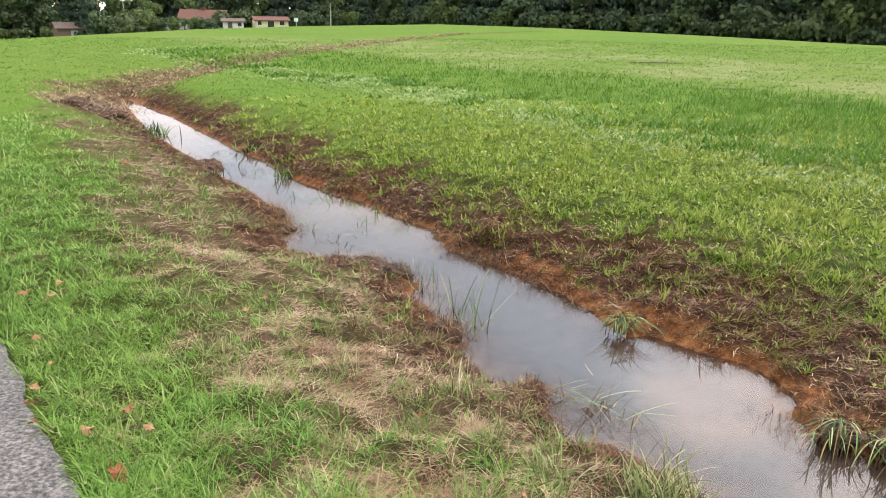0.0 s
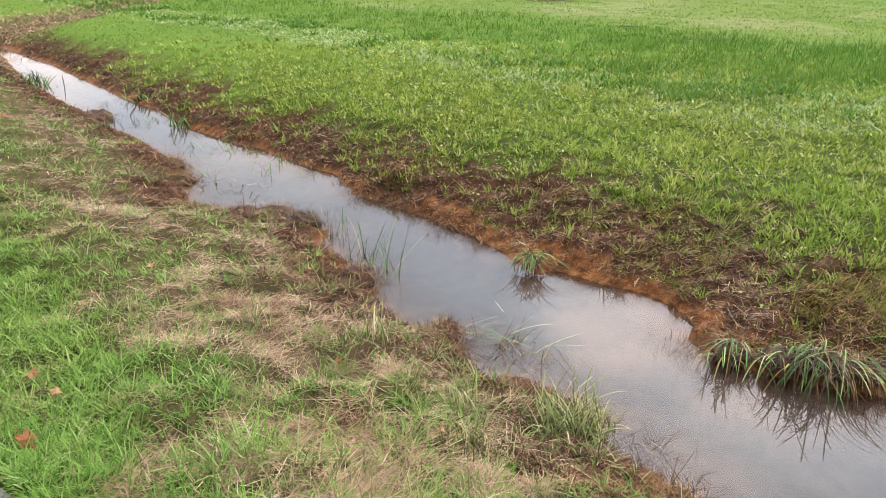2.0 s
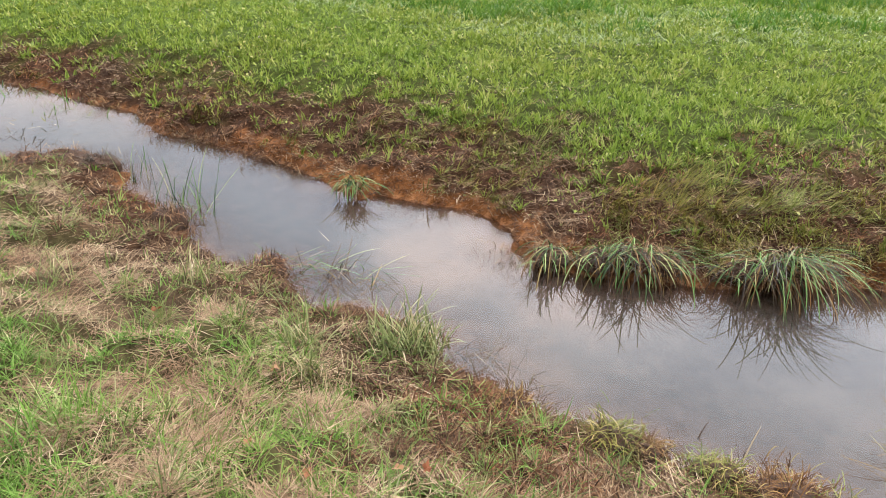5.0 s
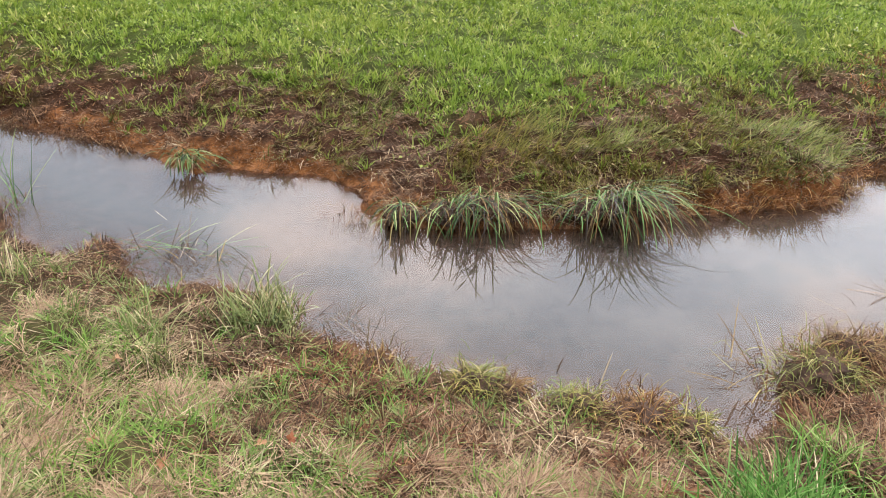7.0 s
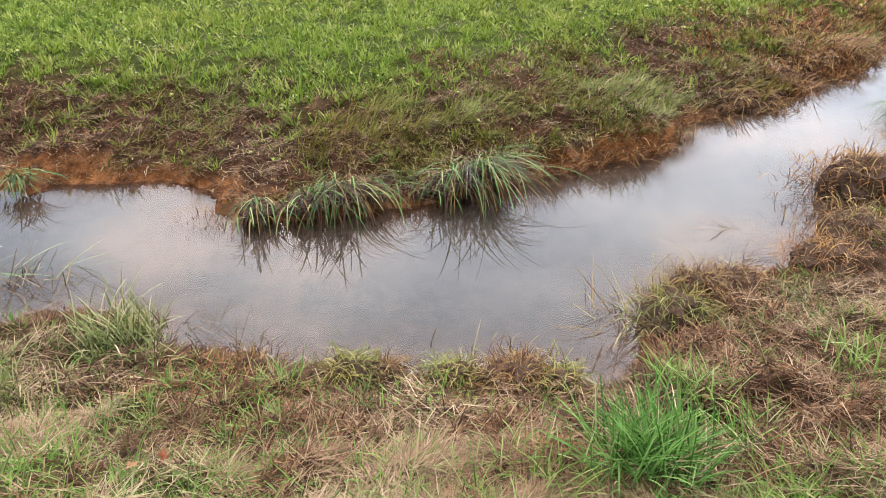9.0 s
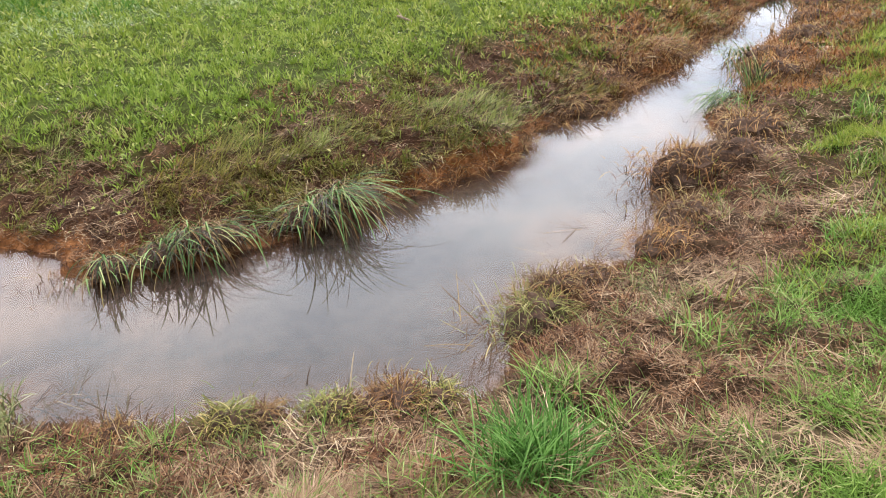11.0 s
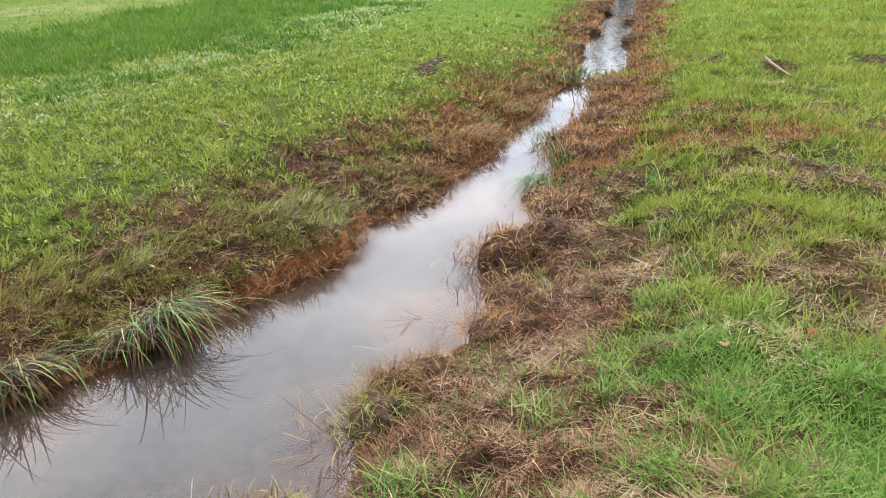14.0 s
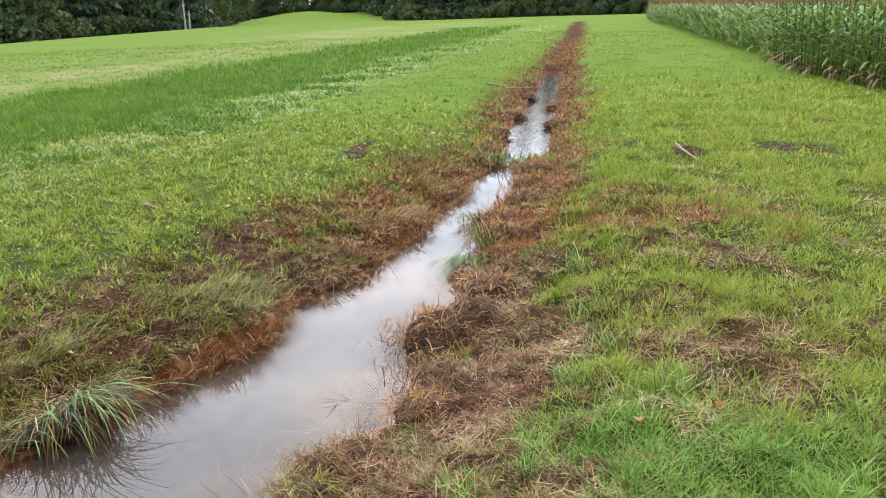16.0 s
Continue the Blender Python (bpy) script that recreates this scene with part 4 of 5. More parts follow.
def gable_roof(length, depth, eaves, ridge, over=0.5, thick=0.25):
    bm = bmesh.new()
    for s in (-1, 1):
        low, top = (s * (depth / 2 + over), eaves - over * (ridge - eaves) / (depth / 2)), (0.0, ridge)
        vs = []
        for x in (-length / 2 - over, length / 2 + over):
            for (yy, zz) in (low, top):
                for dz in (0, thick):
                    vs.append(bm.verts.new((x, yy, zz + dz)))
        bmesh.ops.convex_hull(bm, input=vs)
    return bm


def gable_walls(length, depth, eaves, ridge):
    bm = bmesh.new()
    vs = [bm.verts.new((x, y, z)) for x in (-length / 2, length / 2) for y, z in ((-depth / 2, -0.4), (depth / 2, -0.4), (depth / 2, eaves), (0, ridge - 0.05), (-depth / 2, eaves))]
    bmesh.ops.convex_hull(bm, input=vs)
    return bm


def window_at(house, x, z, w, h, front, mat_frame):
    bm = bmesh.new()
    for a in ((x - w / 2 - 0.08, x - w / 2, z - 0.08, z + h + 0.08), (x + w / 2, x + w / 2 + 0.08, z - 0.08, z + h + 0.08), (x - w / 2, x + w / 2, z - 0.08, z), (x - w / 2, x + w / 2, z + h, z + h + 0.08)):
        block(bm, a[0], a[1], front - 0.07, front + 0.02, a[2], a[3])
    win = part("window", bm, mat_frame, house)
    bm = bmesh.new()
    block(bm, x - w / 2, x + w / 2, front - 0.03, front + 0.01, z, z + h)
    part("pane", bm, M_GLASS, win, "dark glass pane")


def make_house(name, label, category, r, bearing, turn, length, depth, eaves, ridge, wall, roof, windows=(), door=None, chimney=False, gable=None):
    house = tagged(new(name), label, category)
    part("wall", gable_walls(length, depth, eaves, ridge), wall, house)
    top = part("roof", gable_roof(length, depth, eaves, ridge), roof, house)
    if gable:
        bm = bmesh.new()
        block(bm, length / 2, length / 2 + 0.12, -depth / 2 + 0.1, depth / 2 - 0.1, eaves * 0.5, eaves)
        part("boarding", bm, gable, house, "dark boarded gable")
    for x, z, w, h in windows:
        window_at(house, x, z, w, h, -depth / 2, M_WHITE if wall is not M_WHITE else M_WOOD)
    if door:
        bm = bmesh.new()
        block(bm, door[0] - door[1] / 2, door[0] + door[1] / 2, -depth / 2 - 0.05, -depth / 2 + 0.02, 0, door[2])
        part("door", bm, door[3], house)
    if chimney:
        bm = bmesh.new()
        block(bm, -0.4, 0.4, -0.4, 0.4, ridge - 0.6, ridge + 1.0)
        part("chimney", bm, M_ROOF, top)
    house.matrix_basis = pose(*far_place(r, bearing), 0, 0, bearing + turn)
    return house


make_house("farmhouse", "long farmhouse with a red tiled roof among trees", "house", 224, 18.3, -12, 11.5, 7.5, 2.7, 4.9, M_WHITE, M_ROOF,
           [(-4.5, 1.0, 1.1, 1.2), (-1.5, 1.0, 1.1, 1.2), (1.5, 1.0, 1.1, 1.2), (4.5, 1.0, 1.1, 1.2)], (6.0, 0.9, 2.0, M_WOOD), True, M_WOOD)
make_house("bungalow", "low cream bungalow with a shallow reddish roof", "house", 216, 13.9, 10, 8.5, 6, 1.8, 2.6, M_CREAM, M_ROOF,
           [(-3.2, 0.7, 1.0, 1.0), (2.6, 0.7, 1.2, 1.0)], (-0.3, 1.6, 1.7, M_GLASS))
make_house("shed", "small white shed with a dark flat gable roof", "shed", 215, 16.4, 0, 5.2, 4, 1.8, 2.4, M_WHITE, M_ROOF_DARK, [(1.6, 0.8, 0.8, 0.7)], (-0.8, 1.1, 1.6, M_WOOD))
make_house("field_barn", "old weathered wooden field barn with a tiled roof", "barn", 222, 26.9, 14, 6.0, 4.5, 2.2, 3.4, M_WOOD, M_ROOF_DARK, [], (1.0, 1.6, 1.7, M_STEEL))


def wrapped_bale(r, bearing, size):
    bm = bmesh.new()
    bmesh.ops.create_cone(bm, cap_ends=True, segments=20, radius1=0.6, radius2=0.6, depth=1.2)
    bmesh.ops.bevel(bm, geom=[e for e in bm.edges if len(e.link_faces) == 2 and e.calc_face_angle(0) > 0.8], offset=0.12, segments=3, affect="EDGES")
    me = bpy.data.meshes.new("wrapped_bale")
    bm.to_mesh(me)
    bm.free()
    me.materials.append(M_WHITE)
    x, y, z = far_place(r, bearing)
    ob = tagged(new("wrapped_bale", me), "round bale wrapped in white film on the grass", "bale", "bales by the farm")
    ob.matrix_basis = pose(x, y, z + 0.7 * size) @ Matrix.Scale(size, 4)


for bearing, size in ((20.7, 1.4), (19.9, 1.5), (19.4, 1.3), (18.2, 1.5), (17.9, 1.2)):
    wrapped_bale(208, bearing, size)

# Garden bushes round the farm.
for bearing, r, size in ((24.6, 214, 1.5), (23.6, 212, 1.3), (22.6, 213, 1.45), (21.7, 211, 1.0), (20.6, 214, 1.1), (19.4, 210, 0.9), (18.5, 209, 0.85), (17.4, 220, 1.2), (15.6, 222, 1.2),
                         (15.0, 220, 1.0), (11.4, 214, 0.9), (10.5, 216, 1.0), (12.0, 222, 1.1), (8.2, 214, 0.9), (16.7, 224, 1.3), (24.0, 205, 0.6), (23.2, 204, 0.5), (22.4, 204, 0.5), (20.2, 207, 0.8), (19.0, 207, 0.75), (18.6, 206, 0.7), (17.9, 208, 0.8), (21.2, 208, 0.9), (22.0, 209, 1.2), (23.0, 209, 1.3)):
    stand(shrubs[int(bearing * 10) % 3], r, bearing, size, bearing * 77)
for bearing, r, size, kind in ((25.7, 222, 0.85, 0), (21.8, 232, 0.7, 4), (9.6, 224, 0.75, 4), (7.4, 218, 0.8, 1), (19.2, 236, 0.8, 4), (2.0, 192, 0.7, 4)):
    stand(protos[kind], r, bearing, size, bearing * 31)


def mast(name, label, category, r, bearing, height, head=None):
    thing = tagged(new(name), label, category)
    bm = bmesh.new()
    limb(bm, (0, 0, -0.4), (0, 0, height), 0.13, 0.09, 8)
    part("pole", bm, M_STEEL, thing)
    if head == "wheel":
        bm = bmesh.new()
        for k in range(12):
            a = 6.2832 * k / 12
            c, s = math.cos(a), math.sin(a)
            vs = [bm.verts.new((c * q - s * w, -0.15 + dy, height + s * q + c * w)) for q, w in ((0.35, -0.1), (0.85, -0.2), (0.85, 0.2), (0.35, 0.1)) for dy in (0, 0.05)]
            bmesh.ops.convex_hull(bm, input=vs)
        part("vanes", bm, M_WHITE, thing)
        bm = bmesh.new()
        bmesh.ops.create_uvsphere(bm, u_segments=12, v_segments=8, radius=0.22)
        bmesh.ops.translate(bm, vec=(0, -0.15, height), verts=bm.verts)
        part("hub", bm, M_ROOF_DARK, thing)
    elif head == "sign":
        bm = bmesh.new()
        block(bm, -0.5, 0.5, -0.12, -0.06, height - 0.9, height)
        part("sign_plate", bm, M_WHITE, thing)
    elif head == "cross":
        bm = bmesh.new()
        block(bm, -0.7, 0.7, -0.06, 0.06, height - 0.7, height - 0.55)
        part("crossarm", bm, M_WOOD, thing)
    thing.matrix_basis = pose(*far_place(r, bearing), 0, 0, bearing)


mast("wind_wheel", "white wind wheel on a tall pole by the farm", "wind wheel", 216, 23.4, 8.6, "wheel")
mast("road_sign", "small white sign on a post", "sign", 206, 12.1, 2.2, "sign")
mast("utility_pole", "thin utility pole at the wood's edge", "pole", 200, 9.7, 5.5, "cross")


def pale_trunk(r, bearing, height):
    tree = tagged(new("dead_birch"), "pale bare birch trunk before the dark wood", "tree")
    bm = bmesh.new()
    limb(bm, (0, 0, -0.4), (0.25, 0, height), 0.22, 0.12, 8)
    part("trunk", bm, M_BIRCH, tree)
    bm = bmesh.new()
    limb(bm, (0.12, 0, height * 0.55), (1.0, 0.2, height * 0.85), 0.07, 0.03, 5)
    limb(bm, (0.15, 0, height * 0.7), (-0.8, 0.1, height * 0.95), 0.06, 0.02, 5)
    part("branches", bm, M_BIRCH, tree)
    tree.matrix_basis = pose(*far_place(r, bearing), 0, 0, 0)


pale_trunk(180, -55.2, 6.5)
pale_trunk(181, -55.5, 4.0)


# ---- maize field ----
def maize_leaf_arrays(g, height, leaves):
    """Blade parameters of one plant: root height, length, width, bearing, lean, curl."""
    out = []
    for k in range(leaves):
        out.append((height * (0.06 + 0.78 * k / leaves), g.uniform(0.55, 0.85) * (1 - 0.4 * k / leaves), g.uniform(0.055, 0.09), (k % 2) * math.pi + g.uniform(-0.6, 0.6), g.uniform(0.35, 0.7), g.uniform(0.9, 1.8)))
    return np.array(out)


def make_maize(seed):
    g = random.Random(seed)
    h = g.uniform(1.5, 1.7)
    plant = tagged(new("maize_plant"), "tall green maize plant with a dry tassel at the field edge", "maize", "maize at the field edge")
    bm = bmesh.new()
    limb(bm, (0, 0, -0.08), (g.uniform(-0.04, 0.04), g.uniform(-0.04, 0.04), h), 0.014, 0.006, 6)
    part("stalk", bm, M_MAIZE, plant)
    a = maize_leaf_arrays(g, h, 13)
    zero = np.zeros(len(a))
    for k, leaf in enumerate(a):
        one = [np.array([v]) for v in leaf]
        dry = k < 2
        me = blade_mesh("leaf", zero[:1], zero[:1], one[0], one[1] * (0.8 if dry else 1), one[2], one[3], one[4] + 0.4 * dry, one[5] + 0.4 * dry, M_MAIZE_DRY if dry else M_MAIZE, 6)
        part_mesh("leaf", me, plant, "withered brown lower leaf" if dry else "")
    n_t = 7
    part_mesh("tassel", blade_mesh("tassel", np.zeros(n_t), np.zeros(n_t), np.full(n_t, h - 0.02), np.full(n_t, 0.26), np.full(n_t, 0.012),
                                   np.array([g.uniform(0, 6.28) for _ in range(n_t)]), np.array([g.uniform(0.05, 0.6) for _ in range(n_t)]), np.full(n_t, 0.4), M_MAIZE_DRY, 2), plant, "dry brown tassel")
    part_mesh("cob", crown_mesh("cob", [(0.05, 0, h * 0.5, 0.04, 0.04, 0.13)], 0.03, 40, M_MAIZE, seed), plant)
    return plant


EDGE = [(13.0, -4.6), (15.7, -3.6), (19.2, -2.7), (24.7, -2.3), (35.0, -1.2), (61.4, 1.7), (80, 4)]


def edge_at(x):
    return float(np.interp(x, [p[0] for p in EDGE], [p[1] for p in EDGE]))


maize = [make_maize(k) for k in range(5)]
g = random.Random(5)
placed = 0
for row in range(4):
    xx = 13.2
    while xx < 24 - row * 2:
        yy = edge_at(xx) - 0.15 - row * 0.75 + g.uniform(-0.06, 0.06)
        m = pose(xx, yy, float(lay(np.array([xx]), np.array([yy]))[0]), g.uniform(-3, 3), g.uniform(-3, 3), g.uniform(0, 360))
        s = g.uniform(0.9, 1.08)
        p = maize[placed % 5]
        p.scale = (s, s, s)
        if placed < 5:
            p.matrix_basis = m @ Matrix.Scale(s, 4)
        else:
            copy_thing(p, m)
        placed += 1
        xx += g.uniform(0.13, 0.2)


def maize_rest():
    g2 = np.random.default_rng(3)
    px, py = [], []
    for row in range(9):
        xs = np.arange(13.2 + (10.8 - row * 2 if row < 4 else 0), 75, 0.19 if row < 5 else 0.34)
        xs = xs + g2.uniform(-0.05, 0.05, len(xs))
        px.append(xs)
        py.append(np.interp(xs, [p[0] for p in EDGE], [p[1] for p in EDGE]) - 0.15 - row * 0.75 + g2.uniform(-0.08, 0.08, len(xs)))
    px, py = np.concatenate(px), np.concatenate(py)
    k = 9
    n_p = len(px)
    h = np.repeat(1.45 + 0.25 * g2.random(n_p), k)
    x, y = np.repeat(px, k), np.repeat(py, k)
    level = np.tile(np.arange(k) / k, n_p)
    base = lay(x, y)
    me = blade_mesh("maize_field", x, y, base + h * (0.08 + 0.78 * level), (0.6 + 0.25 * g2.random(len(x))) * (1 - 0.45 * level), 0.07 + 0.035 * g2.random(len(x)), g2.random(len(x)) * 6.283,
                    0.3 + 0.4 * g2.random(len(x)), 0.9 + 0.9 * g2.random(len(x)), M_MAIZE, 4)
    tagged(new("maize_field", me), "dense field of tall green maize", "maize", kind="stuff")
    t = 4
    x, y = np.repeat(px, t), np.repeat(py, t)
    h2 = np.repeat(1.45 + 0.25 * g2.random(n_p), t)
    me = blade_mesh("maize_tassels", x, y, lay(x, y) + h2 - 0.05, np.full(len(x), 0.3), np.full(len(x), 0.022), g2.random(len(x)) * 6.283, 0.5 * g2.random(len(x)), np.full(len(x), 0.4), M_MAIZE_DRY, 2)
    tagged(new("maize_tassels", me), "dry brown tassels over the maize field", "maize", kind="stuff")


maize_rest()


# ---- tussocks on the banks ----
def tussock(name, label, category, x, y, count, length, bearing, fan, lean, curl, mat, width=0.006, foot=0.06, dead=None, dead_count=0, segs=7, group="", z=None, mound=None, seed=0, loops=0):
    """A tuft of arching blades. bearing and fan in degrees: where it hangs to; dead: material of its withered blades; mound: radius and height of its root clod."""
    g2 = np.random.default_rng(seed + int(abs(x * 991) + abs(y * 577)))
    thing = tagged(new(name), label, category, group)
    base = (float(lay(np.array([x]), np.array([y]))[0]) if z is None else z) - 0.01

    def blades(part_name, k, ln, le, cu, m, w, around=None):
        az = np.radians(bearing + (around or fan) * g2.normal(size=k) * 0.5)
        px, py = foot * g2.normal(size=k), foot * g2.normal(size=k)
        h = ln * (0.55 + 0.55 * g2.random(k))
        if mound is not None:
            # Blades root on the clod and lie outwards over it.
            px, py = px * 1.3, py * 1.3
            if fan >= 360:
                az = np.arctan2(py, px) + g2.normal(size=k) * 1.5
        top = 0.0 if mound is None else mound[1] * 0.85 * np.sqrt(np.clip(1 - (px * px + py * py) / mound[0] ** 2, 0, 1))
        part_mesh(part_name, blade_mesh(part_name, px, py, np.zeros(k) + top + 0.015 * g2.random(k), h, w * (0.7 + 0.6 * g2.random(k)), az,
                                        le[0] + (le[1] - le[0]) * g2.random(k), cu[0] + (cu[1] - cu[0]) * g2.random(k), m, segs), thing)["kind"] = "stuff"

    if mound:
        bm = bmesh.new()
        bmesh.ops.create_icosphere(bm, subdivisions=3, radius=1)
        for v in bm.verts:
            q = noise.noise(v.co * 2.2 + Vector((x, y, 0))) * 0.35 + noise.noise(v.co * 6 + Vector((y, x, 0))) * 0.16
            v.co = Vector((v.co.x * mound[0], v.co.y * mound[0], v.co.z * (mound[1] if v.co.z > 0 else mound[1] * 1.2))) * (1 + q)
        part("root_clod", bm, mound[2], thing)
    if loops:
        # Added dark strands imitate the blades' reflection, running past them into the water.
        blades("reflection_strand_mass", loops, length, (lean[0] + 0.1, lean[1] + 0.2), (curl[0] + 0.2, curl[1] + 0.5), M_WET, width * 0.6)
        blades("matted_crown", loops * 3, length * 0.32, (0.5, 1.6), (0.4, 1.8), M_STRAW, width * 0.5, 360)
    blades("foliage", count, length * (0.9 if loops else 1.0), lean, curl, mat, width)
    if dead:
        blades("dead_foliage", dead_count, length * 0.9, (lean[0] + 0.3, lean[1] + 0.5), (curl[0] + 0.2, curl[1] + 0.3), dead, width * 0.8)
    thing.location = (x, y, base)
    return thing


SEDGE = "green sedge tussock drooping over the ditch water"
for x, y, count, length, bearing, fan, z in ((1.9, 3.38, 26, 0.34, -128, 45, -0.29), (2.1, 3.25, 16, 0.34, -122, 50, -0.27), (2.28, 3.18, 40, 0.46, -115, 60, -0.25), (2.42, 3.1, 18, 0.42, -100, 50, -0.26),
                                             (2.8, 2.87, 18, 0.38, -132, 60, -0.26), (2.93, 2.83, 38, 0.5, -122, 55, -0.24), (3.04, 2.79, 46, 0.56, -100, 60, -0.24)):
    tussock("sedge_tussock", SEDGE, "sedge", x, y, count, length, bearing, fan, (0.5, 1.2), (0.9, 1.7), M_SEDGE, 0.008, 0.05, M_AMBER, int(count * 0.7), group="sedge tussocks on the bank", z=z, mound=(0.1, 0.05, M_SOIL), loops=int(count * 0.7))
tussock("sedge_tussock", "dark green sedge tussock combed over the water", "sedge", 6.0, 1.42, 130, 0.46, 165, 45, (0.7, 1.3), (0.9, 1.7), M_SEDGE, 0.007, 0.07, M_WET, 40, group="sedge tussocks on the bank", z=-0.3)
tussock("sedge_tussock", "upright dark green sedge tussock at the water", "sedge", 6.2, 1.36, 60, 0.32, 120, 180, (0.05, 0.5), (0.3, 0.9), M_SEDGE, 0.008, 0.05, group="sedge tussocks on the bank", z=-0.29)
tussock("sedge_tussock", "small domed sedge tussock in the water", "sedge", 7.3, 1.72, 90, 0.3, 160, 100, (0.3, 0.9), (0.8, 1.6), M_SEDGE, 0.012, 0.08, group="sedge tussocks on the bank", z=-0.33)
tussock("sedge_tussock", "small sedge tuft lying in the shallows", "sedge", 1.1, 4.72, 70, 0.26, -110, 60, (0.5, 1.2), (0.8, 1.5), M_SEDGE, 0.008, 0.05, M_STRAW, 20, group="sedge tussocks on the bank", z=-0.27)
tussock("sedge_tussock", "small green sedge tuft at the water's edge", "sedge", -2.2, 9.42, 50, 0.24, 0, 360, (0.1, 0.7), (0.4, 1.2), M_SEDGE, 0.014, 0.07, group="sedge tussocks on the bank", z=-0.34)
tussock("sedge_tussock", "dark sedge tuft at the water's edge", "sedge", -5.05, 12.5, 60, 0.34, 0, 360, (0.2, 0.9), (0.4, 1.2), M_SEDGE, 0.02, 0.12, group="sedge tussocks on the bank", z=-0.34)
tussock("sedge_tussock", "dark sedge tuft at the water's edge", "sedge", -3.1, 11.1, 60, 0.25, 0, 360, (0.2, 0.9), (0.4, 1.2), M_SEDGE, 0.018, 0.1, group="sedge tussocks on the bank", z=-0.34)
for x, y, s in ((10.1, 2.3, 0.3), (9.95, 1.75, 0.32), (10.4, 2.25, 0.28)):
    tussock("sedge_tussock", "low sedge tuft between the two pools", "sedge", x, y, 70, s, 0, 360, (0.3, 1.0), (0.4, 1.2), M_SEDGE, 0.016, 0.12, M_AMBER, 40, group="sedge tussocks on the bank", z=-0.33)

TUFT = "fresh green grass tuft on the bank"
for x, y, count, length, width in ((0.74, 2.8, 60, 0.19, 0.008), (0.85, 2.72, 80, 0.23, 0.009), (0.95, 2.72, 60, 0.21, 0.009), (0.92, 2.86, 50, 0.2, 0.008), (0.41, 2.78, 70, 0.18, 0.007),
                                   (1.63, 0.84, 150, 0.3, 0.008), (1.72, 0.76, 200, 0.33, 0.008), (1.8, 0.86, 120, 0.28, 0.007), (1.42, 0.98, 60, 0.16, 0.006), (2.06, 0.7, 70, 0.2, 0.007),
                                   (2.15, 0.93, 70, 0.18, 0.007), (-0.44, 2.22, 110, 0.22, 0.006), (0.38, 2.52, 60, 0.15, 0.007), (-1.2, 3.44, 60, 0.17, 0.006), (-0.56, 3.37, 40, 0.16, 0.006),
                                   (3.07, 0.38, 60, 0.16, 0.007), (3.62, 0.25, 70, 0.2, 0.008), (3.41, -0.21, 60, 0.18, 0.008), (4.0, 0.09, 60, 0.17, 0.009), (0.16, 3.05, 40, 0.14, 0.006),
                                   (0.02, 3.45, 50, 0.2, 0.006), (0.5, 3.2, 40, 0.15, 0.006), (4.6, 0.35, 50, 0.16, 0.009), (5.4, 0.5, 50, 0.18, 0.01), (2.6, 0.55, 60, 0.16, 0.007)):
    tussock("grass_tuft", TUFT, "grass tuft", x, y, int(count * 1.2), length * 0.95, 0, 360, (0.03, 0.55) if 1.55 < x < 1.85 else (0.05, 0.85), (0.2, 1.3), M_LUSH if 1.55 < x < 1.85 else M_DULL if x < 1.5 and y > 2.4 else M_VERGE, width * 0.85, 0.055, M_STRAW, count // 3, 5, "green tufts on the bank")

